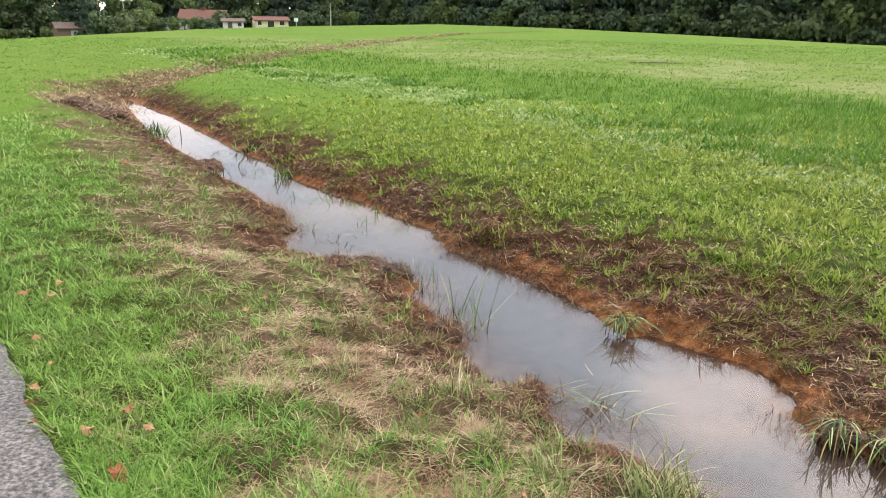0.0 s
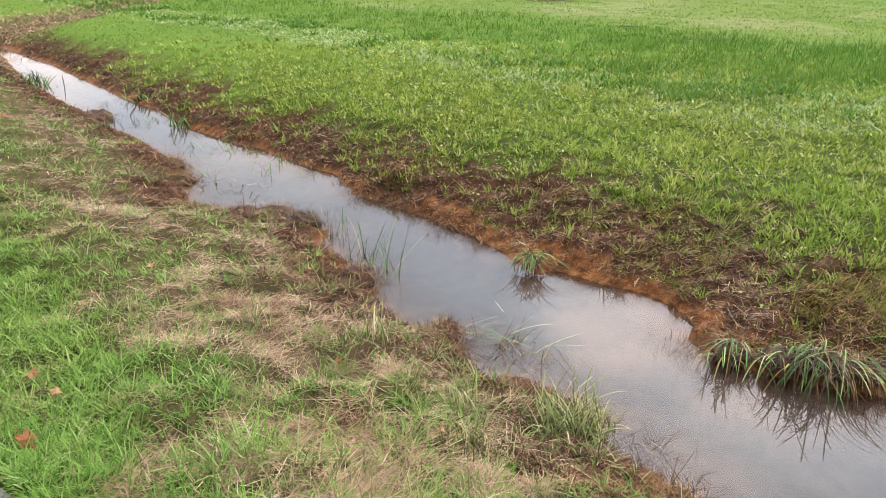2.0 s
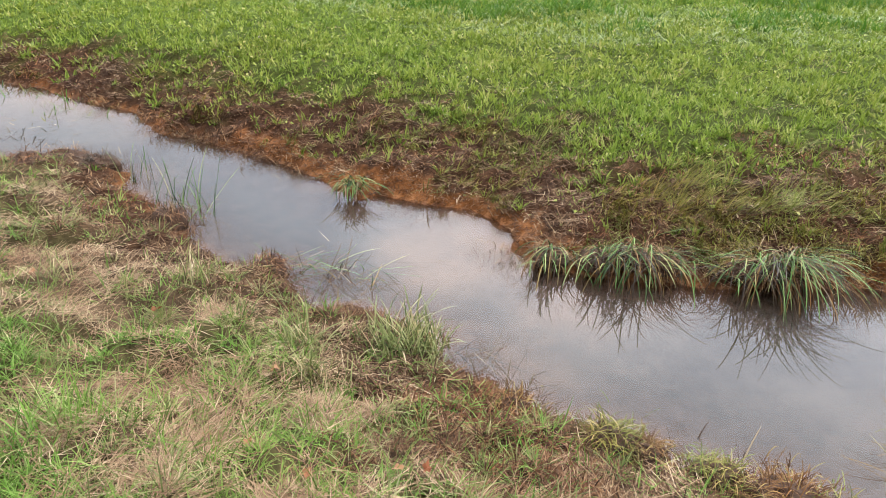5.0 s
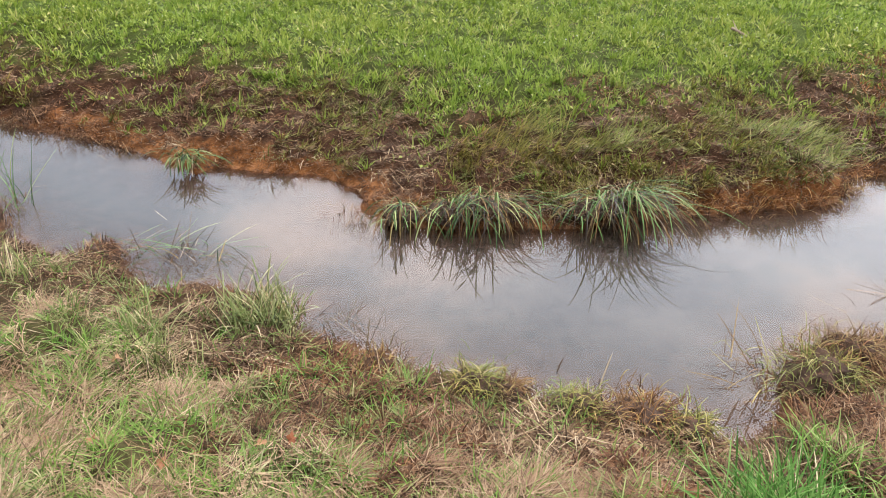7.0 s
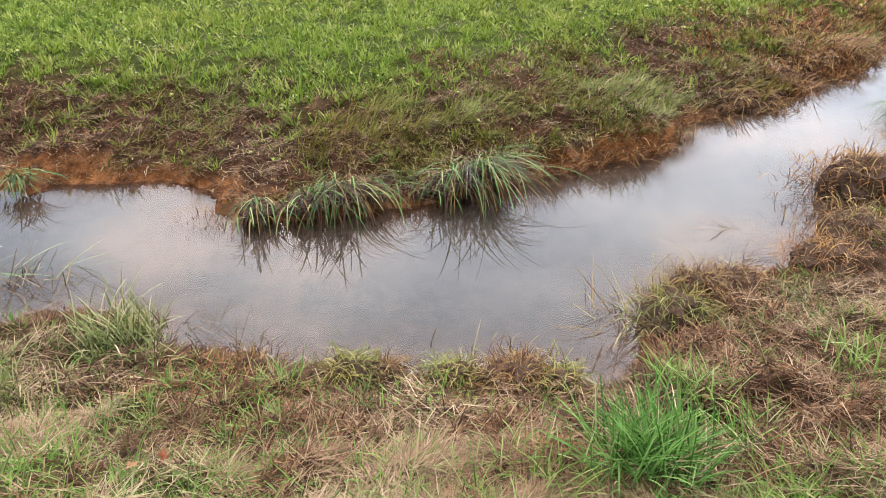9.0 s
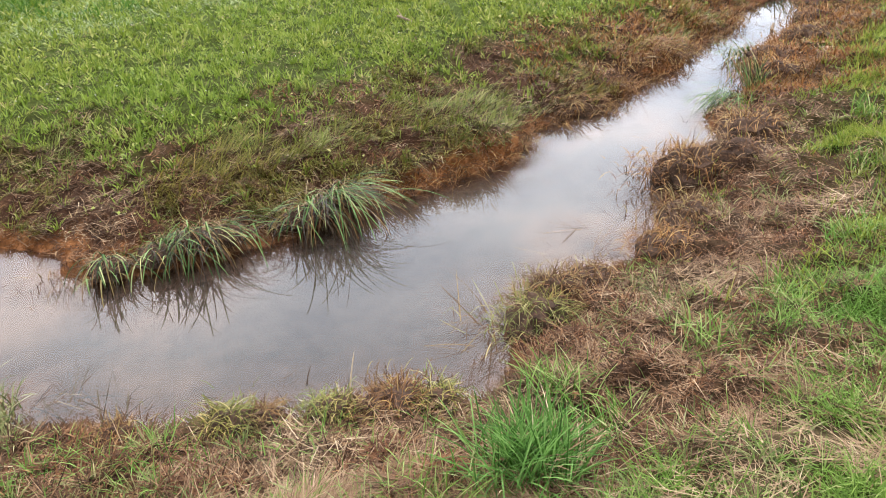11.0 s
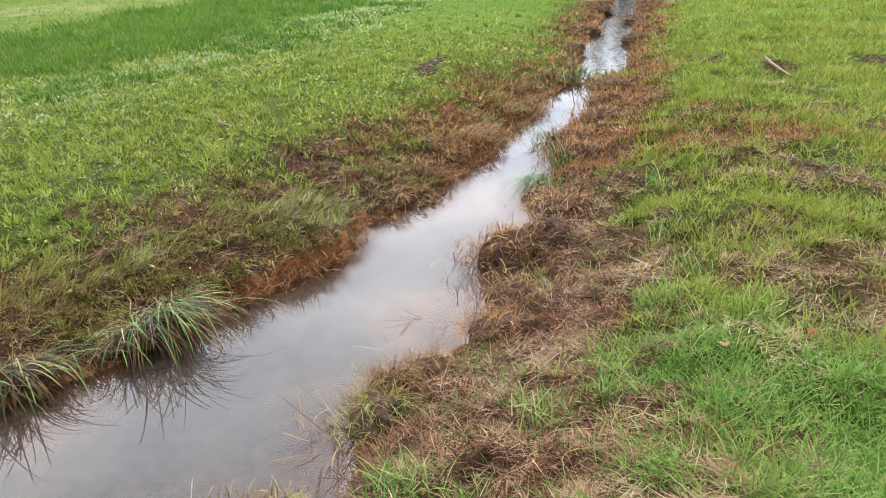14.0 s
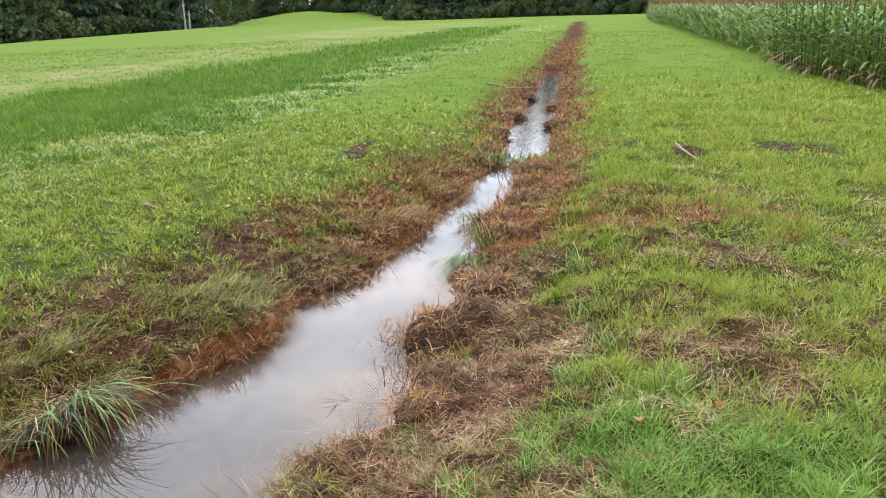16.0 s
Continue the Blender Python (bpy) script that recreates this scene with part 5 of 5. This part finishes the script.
CLUMP = "clump of dead straw-coloured grass at the water's edge"
for x, y, count, length, rad, hgt, mat, lb in ((1.14, 2.22, 90, 0.16, 0.09, 0.07, M_AMBER, "ragged brown weed clump at the water's edge"), (1.4, 1.9, 130, 0.15, 0.11, 0.08, M_OLIVE, CLUMP), (1.5, 1.82, 80, 0.13, 0.08, 0.06, M_AMBER, CLUMP),
                                               (1.66, 1.63, 100, 0.14, 0.09, 0.06, M_OLIVE, CLUMP), (1.82, 1.45, 130, 0.17, 0.12, 0.07, M_AMBER, CLUMP), (1.93, 1.33, 80, 0.15, 0.09, 0.06, M_OLIVE, CLUMP),
                                               (2.62, 1.27, 150, 0.2, 0.15, 0.12, M_OLIVE, CLUMP), (2.78, 1.3, 120, 0.24, 0.12, 0.12, M_AMBER, CLUMP), (2.98, 1.22, 100, 0.2, 0.13, 0.07, M_AMBER, CLUMP),
                                               (3.45, 1.02, 120, 0.22, 0.15, 0.08, M_RUST, CLUMP), (3.84, 1.05, 120, 0.22, 0.16, 0.08, M_AMBER, CLUMP), (4.42, 1.24, 170, 0.28, 0.22, 0.16, M_RUST, "large ragged clump of amber dead grass"),
                                               (4.62, 1.05, 120, 0.25, 0.2, 0.14, M_ROOT, CLUMP), (5.2, 1.1, 120, 0.25, 0.2, 0.1, M_RUST, CLUMP), (6.65, 1.3, 120, 0.3, 0.2, 0.12, M_RUST, CLUMP), (7.05, 1.45, 100, 0.3, 0.2, 0.1, M_RUST, CLUMP),
                                               (7.85, 1.35, 120, 0.3, 0.22, 0.12, M_RUST, CLUMP), (8.7, 1.45, 110, 0.3, 0.2, 0.1, M_RUST, CLUMP), (9.4, 1.5, 110, 0.32, 0.22, 0.1, M_RUST, CLUMP), (12.4, 2.75, 100, 0.35, 0.25, 0.1, M_RUST, CLUMP), (13.6, 1.9, 100, 0.35, 0.25, 0.1, M_AMBER, CLUMP), (14.6, 2.95, 100, 0.38, 0.25, 0.1, M_RUST, CLUMP), (16.2, 2.3, 100, 0.4, 0.28, 0.1, M_AMBER, CLUMP), (17.6, 3.3, 100, 0.4, 0.28, 0.1, M_ROOT, CLUMP),
                                               (-0.75, 5.82, 120, 0.18, 0.2, 0.1, M_ROOT, "dark clod of dead roots on a spit"), (-0.5, 5.6, 100, 0.18, 0.14, 0.09, M_WET, "dark clod of dead roots on a spit"), (-0.95, 5.7, 100, 0.2, 0.18, 0.1, M_ROOT, "dark clod of dead roots on a spit"),
                                               (-1.75, 7.0, 110, 0.3, 0.16, 0.08, M_AMBER, CLUMP), (-1.95, 7.5, 100, 0.3, 0.16, 0.08, M_AMBER, CLUMP), (-3.4, 9.9, 90, 0.22, 0.25, 0.12, M_ROOT, CLUMP), (-0.1, 4.55, 110, 0.2, 0.14, 0.09, M_ROOT, CLUMP),
                                               (0.4, 3.72, 80, 0.16, 0.1, 0.06, M_ROOT, CLUMP)):
    tussock("dead_grass_clump", lb, "dead grass", x, y, int(count * 3.2), length * 0.62, 0, 360, (0.2, 1.5), (0.6, 2.8), mat, 0.004 if x < 4 else 0.006, rad * 0.55, M_ROOT, int(count * 1.5), 5, "dead clumps along the near shore", mound=(rad * 0.95, hgt * 1.0, M_SOIL))

tussock("straw_heap", "low heap of dry brown straw raked onto the verge", "straw", -7.2, 14.1, 500, 0.4, 0, 360, (0.8, 1.6), (0.0, 0.8), M_STRAW, 0.012, 0.3, M_ROOT, 120, 3, mound=(0.55, 0.16, M_SOIL))
tussock("straw_heap", "low heap of dry brown straw raked onto the verge", "straw", -6.5, 13.6, 350, 0.36, 0, 360, (0.8, 1.6), (0.0, 0.8), M_STRAW, 0.012, 0.25, M_ROOT, 100, 3, mound=(0.42, 0.12, M_SOIL))

AMBER = "fringe of rust-brown dead grass hanging to the water"
for x, y, count, length, bearing, mat in ((6.72, 2.48, 160, 0.36, -100, M_RUST), (6.98, 2.42, 150, 0.36, -100, M_RUST), (7.3, 2.45, 110, 0.34, -100, M_RUST), (6.4, 2.48, 110, 0.3, -100, M_RUST), (5.12, 2.5, 100, 0.3, -100, M_ROOT), (5.38, 2.42, 100, 0.3, -100, M_RUST),
                                          (2.48, 3.12, 110, 0.3, -95, M_AMBER), (2.66, 3.02, 110, 0.28, -85, M_AMBER), (1.78, 3.5, 90, 0.24, -120, M_AMBER), (2.02, 3.36, 80, 0.24, -110, M_AMBER), (2.9, 2.95, 110, 0.22, -100, M_AMBER), (4.3, 2.5, 80, 0.24, -90, M_ROOT), (4.02, 2.55, 90, 0.25, -90, M_RUST), (3.72, 2.66, 90, 0.24, -95, M_OLIVE), (3.45, 2.75, 90, 0.24, -95, M_OLIVE), (3.25, 2.85, 80, 0.22, -95, M_OLIVE), (4.75, 2.68, 80, 0.25, -95, M_ROOT),
                                          (5.8, 2.45, 90, 0.28, -95, M_ROOT), (8.0, 2.4, 100, 0.34, -95, M_RUST), (8.5, 2.4, 90, 0.34, -95, M_RUST), (9.3, 2.55, 90, 0.35, -95, M_RUST), (10.0, 2.5, 90, 0.36, -95, M_RUST), (10.9, 2.6, 90, 0.36, -90, M_RUST),
                                          (1.72, 4.42, 60, 0.2, -110, M_STRAW), (1.5, 4.72, 60, 0.16, -120, M_ROOT), (0.75, 5.55, 60, 0.18, -130, M_ROOT), (-0.05, 6.75, 80, 0.22, -130, M_RUST), (-0.5, 7.4, 90, 0.24, -130, M_RUST), (-1.2, 8.5, 80, 0.26, -130, M_RUST)):
    tussock("bank_fringe", AMBER if mat is not M_OLIVE else "fringe of dark green grass overhanging the water", "dead grass", x, y + 0.06, count, length * (0.95 if 6.5 < x < 7.1 else 0.6), bearing, 90, (0.5, 1.3), (0.6, 1.5), mat, 0.0045 if x < 4.6 else 0.008, 0.10, M_STRAW, count // 8, 5, "fringes along the far shore")


RUST = "short rust-brown roots and dead grass hanging over the waterline"
g = random.Random(61)
for (ax, ay), (bx, by) in zip(FAR_SHORE[:-1], FAR_SHORE[1:]):
    steps = max(1, int(math.hypot(bx - ax, by - ay) / (0.13 if ax < 5 else 0.2)))
    for k in range(steps):
        x, y = ax + (bx - ax) * k / steps, ay + (by - ay) * k / steps
        if 3.15 < x < 9.4 or -0.1 < x < 0.9:
            tussock("bank_fringe", RUST, "dead grass", x + g.uniform(-0.03, 0.03), y + g.uniform(0.02, 0.08), 90, g.uniform(0.09, 0.17) * (1 if x < 5 else 1.3), -105, 130, (0.4, 1.5), (0.4, 1.6), M_RUST if x > 3 else M_ROOT,
                    0.004 if x < 5 else 0.006, 0.07, M_ROOT, 40, 4, "fringes along the far shore", seed=k)


# ---- weeds standing and floating in the water ----
def water_weed(label, x, y, count, length, lean, mat, seed, reach=0.12, z=WATER_Z, width=0.007):
    g2 = np.random.default_rng(seed)
    thing = tagged(new("water_weed"), label, "water weed", "weeds in the ditch water")
    az = g2.random(count) * 6.283
    k = count
    weed = part_mesh("stem_tangle", blade_mesh("stem_tangle", reach * g2.normal(size=k), reach * g2.normal(size=k), np.full(k, -0.01), length * (0.4 + 0.8 * g2.random(k)), np.full(k, width) * (0.6 + 0.7 * g2.random(k)), az,
                                  lean[0] + (lean[1] - lean[0]) * g2.random(k), -0.1 + 0.9 * g2.random(k), mat, 5), thing)
    k = max(4, count // 2)
    litter = part_mesh("leaf_litter", blade_mesh("leaf_litter", reach * 1.4 * g2.normal(size=k), reach * 1.4 * g2.normal(size=k), np.full(k, 0.004) + 0.03 * g2.random(k), length * (0.3 + 0.5 * g2.random(k)), np.full(k, width * 0.5),
                                  g2.random(k) * 6.283, 1.45 + 0.1 * g2.random(k), 0.1 * g2.normal(size=k), M_WET if seed % 2 else M_STRAW, 4), thing)
    weed["kind"] = litter["kind"] = "stuff"
    thing.location = (x, y, z)


REED = "broken green reed stems standing in the shallows"
for k, (x, y, count, length, lean, mat) in enumerate(((0.05, 4.72, 16, 0.34, (0.1, 0.9), M_SEDGE), (-0.03, 4.95, 14, 0.32, (0.0, 0.8), M_SEDGE), (-0.28, 5.42, 8, 0.26, (0.0, 0.5), M_SEDGE), (0.62, 3.72, 12, 0.28, (0.7, 1.45), M_SEDGE), (0.75, 3.5, 14, 0.24, (0.7, 1.45), M_AMBER),
                                                    (0.93, 3.62, 10, 0.3, (0.6, 1.45), M_SEDGE), (0.7, 3.62, 12, 0.2, (0.5, 1.4), M_WET), (-1.72, 7.2, 14, 0.3, (0.3, 1.4), M_SEDGE), (-1.3, 6.75, 14, 0.24, (0.9, 1.5), M_WET), (-1.1, 6.55, 10, 0.22, (1.0, 1.5), M_WET), (-1.7, 8.3, 16, 0.3, (0.7, 1.5), M_SEDGE),
                                                    (-1.2, 8.1, 20, 0.3, (0.6, 1.5), M_SEDGE), (-0.85, 7.5, 18, 0.28, (0.4, 1.4), M_TALL), (-2.6, 9.6, 18, 0.35, (0.6, 1.5), M_WET), (-3.4, 11.0, 18, 0.4, (0.8, 1.5), M_WET), (-2.9, 9.9, 14, 0.35, (0.8, 1.5), M_SEDGE), (1.0, 2.55, 12, 0.25, (0.9, 1.5), M_WET), (1.2, 2.32, 14, 0.2, (0.6, 1.5), M_WET),
                                                    (1.35, 2.15, 6, 0.14, (0.8, 1.5), M_WET), (2.5, 1.45, 14, 0.32, (0.9, 1.45), M_AMBER), (2.38, 1.32, 10, 0.25, (0.9, 1.45), M_AMBER), (4.3, 1.4, 14, 0.25, (0.9, 1.5), M_WET), (3.3, 1.35, 8, 0.3, (1.2, 1.55), M_STRAW), (3.6, 1.4, 8, 0.3, (1.2, 1.55), M_STRAW),
                                                    (1.75, 1.75, 2, 0.18, (0.1, 0.6), M_STRAW), (1.55, 1.95, 2, 0.2, (0.0, 0.4), M_STRAW), (8.6, 1.95, 10, 0.4, (1.2, 1.5), M_WET), (-3.9, 12.4, 16, 0.34, (1.2, 1.55), M_WET), (-1.5, 7.06, 14, 0.3, (1.2, 1.55), M_WET),
                                                    (-1.14, 6.52, 14, 0.26, (1.2, 1.55), M_WET), (-1.26, 8.4, 16, 0.3, (1.1, 1.5), M_OLIVE), (-0.92, 7.2, 14, 0.28, (1.1, 1.5), M_OLIVE), (-4.6, 12.9, 14, 0.34, (1.2, 1.55), M_WET), (1.2, 2.6, 10, 0.22, (1.3, 1.55), M_WET))):
    water_weed(REED if mat is M_SEDGE else "dead weed stems lying in the shallows", x, y, int(count * 1.6), length * (1.1 if y < 6 else 0.6), lean, mat, 40 + k, 0.09 if y < 6 else 0.2, width=0.006 if y < 6 else 0.011)


# ---- fallen leaves ----
def leaf_mesh(seed):
    g2 = random.Random(seed)
    bm = bmesh.new()
    rim = []
    lobes = 5
    for k in range(lobes * 4):
        a = 6.2832 * k / (lobes * 4)
        rad = (1.0 if k % 4 == 0 else 0.55 if k % 4 == 2 else 0.75) * g2.uniform(0.85, 1.15) * (1.15 if abs(a) < 0.8 else 0.9)
        rim.append(bm.verts.new((math.cos(a) * rad, math.sin(a) * rad * 0.85, 0.25 * math.sin(2 * a + seed) + g2.uniform(-0.1, 0.1))))
    mid = bm.verts.new((0, 0, 0.02))
    for k in range(len(rim)):
        bm.faces.new((mid, rim[k], rim[(k + 1) % len(rim)]))
    stalk = [bm.verts.new((-0.85, -0.03, 0.02)), bm.verts.new((-0.85, 0.03, 0.02)), bm.verts.new((-1.5, 0.02, 0.15)), bm.verts.new((-1.5, -0.02, 0.15))]
    bm.faces.new(stalk)
    me = bpy.data.meshes.new("fallen_leaf")
    bm.to_mesh(me)
    bm.free()
    me.materials.append(M_FALLEN)
    me.attributes.new("tint", "FLOAT", "POINT").data.foreach_set("value", np.full(len(me.vertices), g2.random(), np.float32))
    return me


LEAVES = [leaf_mesh(k) for k in range(6)]
g = random.Random(23)
for k, (x, y, s) in enumerate(((-1.2, 2.33, 0.05), (-1.43, 2.59, 0.04), (-1.36, 2.79, 0.04), (-1.21, 2.64, 0.03), (-2.12, 3.49, 0.035), (-2.42, 4.3, 0.04), (-0.15, 3.18, 0.035), (-1.19, 4.34, 0.03), (-0.64, 3.4, 0.03), (-1.22, 4.07, 0.03),
                               (-3.67, 8.12, 0.05), (0.55, 1.8, 0.024), (0.65, 1.81, 0.024), (0.27, 2.5, 0.03), (0.12, 2.0, 0.026), (0.0, 2.09, 0.022), (0.27, 1.83, 0.026), (2.13, 0.87, 0.02), (3.21, -0.39, 0.035), (3.04, -0.08, 0.03), (-2.55, 4.15, 0.045), (-2.35, 4.05, 0.04),
                               (-1.75, 2.75, 0.03), (-1.85, 2.95, 0.03), (-1.65, 2.6, 0.025), (-1.9, 3.2, 0.028))):
    ob = tagged(new("fallen_leaf", LEAVES[k % 6]), "curled brown fallen leaf lying in the grass", "leaf", "fallen leaves")
    up = 0.045 if not bool(on_road(np.array([x]), np.array([y]))[0]) else 0.075
    ob.matrix_basis = pose(x, y, float(lay(np.array([x]), np.array([y]))[0]) + up, g.uniform(-25, 25), g.uniform(-25, 25), g.uniform(0, 360)) @ Matrix.Scale(s, 4)


# ---- sticks, soil patches, clover flowers ----
def stick(x0, y0, x1, y1, rad, label, twig=True):
    thing = tagged(new("stick"), label, "stick")
    za, zb = (float(lay(np.array([a]), np.array([b]))[0]) + rad + 0.03 for a, b in ((x0, y0), (x1, y1)))
    bm = bmesh.new()
    mid = Vector(((x0 + x1) / 2, (y0 + y1) / 2 + 0.03, (za + zb) / 2 + 0.01))
    limb(bm, (x0, y0, za), mid, rad, rad * 0.85, 8)
    limb(bm, mid, (x1, y1, zb), rad * 0.85, rad * 0.6, 8)
    part("stem", bm, M_STICK, thing)
    if twig:
        bm = bmesh.new()
        limb(bm, mid, mid + Vector((0.12, 0.16, 0.05)), rad * 0.5, rad * 0.25, 6)
        part("side_twig", bm, M_STICK, thing)


stick(9.49, -0.13, 8.72, -0.39, 0.015, "pale weathered branch lying on the mown grass")
stick(6.02, 4.66, 5.9, 4.4, 0.014, "short broken twig lying in the meadow")
stick(18.2, 4.3, 20.0, 3.3, 0.025, "dark branch lying across the ditch bank")
stick(18.0, 3.9, 19.4, 3.5, 0.02, "dark branch lying across the ditch bank", False)
stick(8.7, 1.84, 8.2, 1.69, 0.014, "thin wet twig leaning into the ditch water", False)


def soil_patch(x, y, wx, wy, seed):
    """A low heap of crumbly clods."""
    g2 = random.Random(seed)
    thing = tagged(new("soil_patch"), "patch of dark crumbly upturned soil in the grass", "soil", "bare soil patches")
    bm = bmesh.new()
    for k in range(min(int(80 * wx / 0.3) + 40, 260)):
        a, q = g2.uniform(0, 6.283), math.sqrt(g2.random())
        px, py = math.cos(a) * q * wx, math.sin(a) * q * wy
        s = g2.uniform(0.008, 0.02) * (1.2 - 0.5 * q) * (1 + wx)
        made = bmesh.ops.create_icosphere(bm, subdivisions=1, radius=s)["verts"]
        pz = float(lay(np.array([x + px]), np.array([y + py]))[0])
        for v in made:
            v.co = Vector((v.co.x, v.co.y, v.co.z * 0.55)) * g2.uniform(0.75, 1.35) + Vector((px, py, pz + s * 0.2))
    me = bpy.data.meshes.new("crumbly_soil")
    bm.to_mesh(me)
    bm.free()
    me.materials.append(M_SOIL)
    part_mesh("crumbly_soil", me, thing)["kind"] = "stuff"
    thing.location = (x, y, 0)


for k, (x, y, wx_, wy_) in enumerate(PATCHES):
    soil_patch(x, y, wx_, wy_, k)


def clover_flowers():
    x, y, r = spread(1500, 3.0, 14)
    keep = on_meadow(x, y, r) > 0.6
    x, y = x[keep][:260], y[keep][:260]
    g2 = np.random.default_rng(2)
    blobs = np.stack([x, y, lay(x, y) + 0.06], 1)
    k = 10
    c = np.repeat(blobs, k, 0)
    az, el = g2.random(len(c)) * 6.283, g2.random(len(c)) * 1.5
    me = blade_mesh("clover_flowers", c[:, 0], c[:, 1], c[:, 2], np.full(len(c), 0.011), np.full(len(c), 0.006), az, el, np.zeros(len(c)), M_PETAL, 1)
    tagged(new("clover_flowers", me), "scattered tiny white clover flowers", "flower", kind="stuff")


clover_flowers()
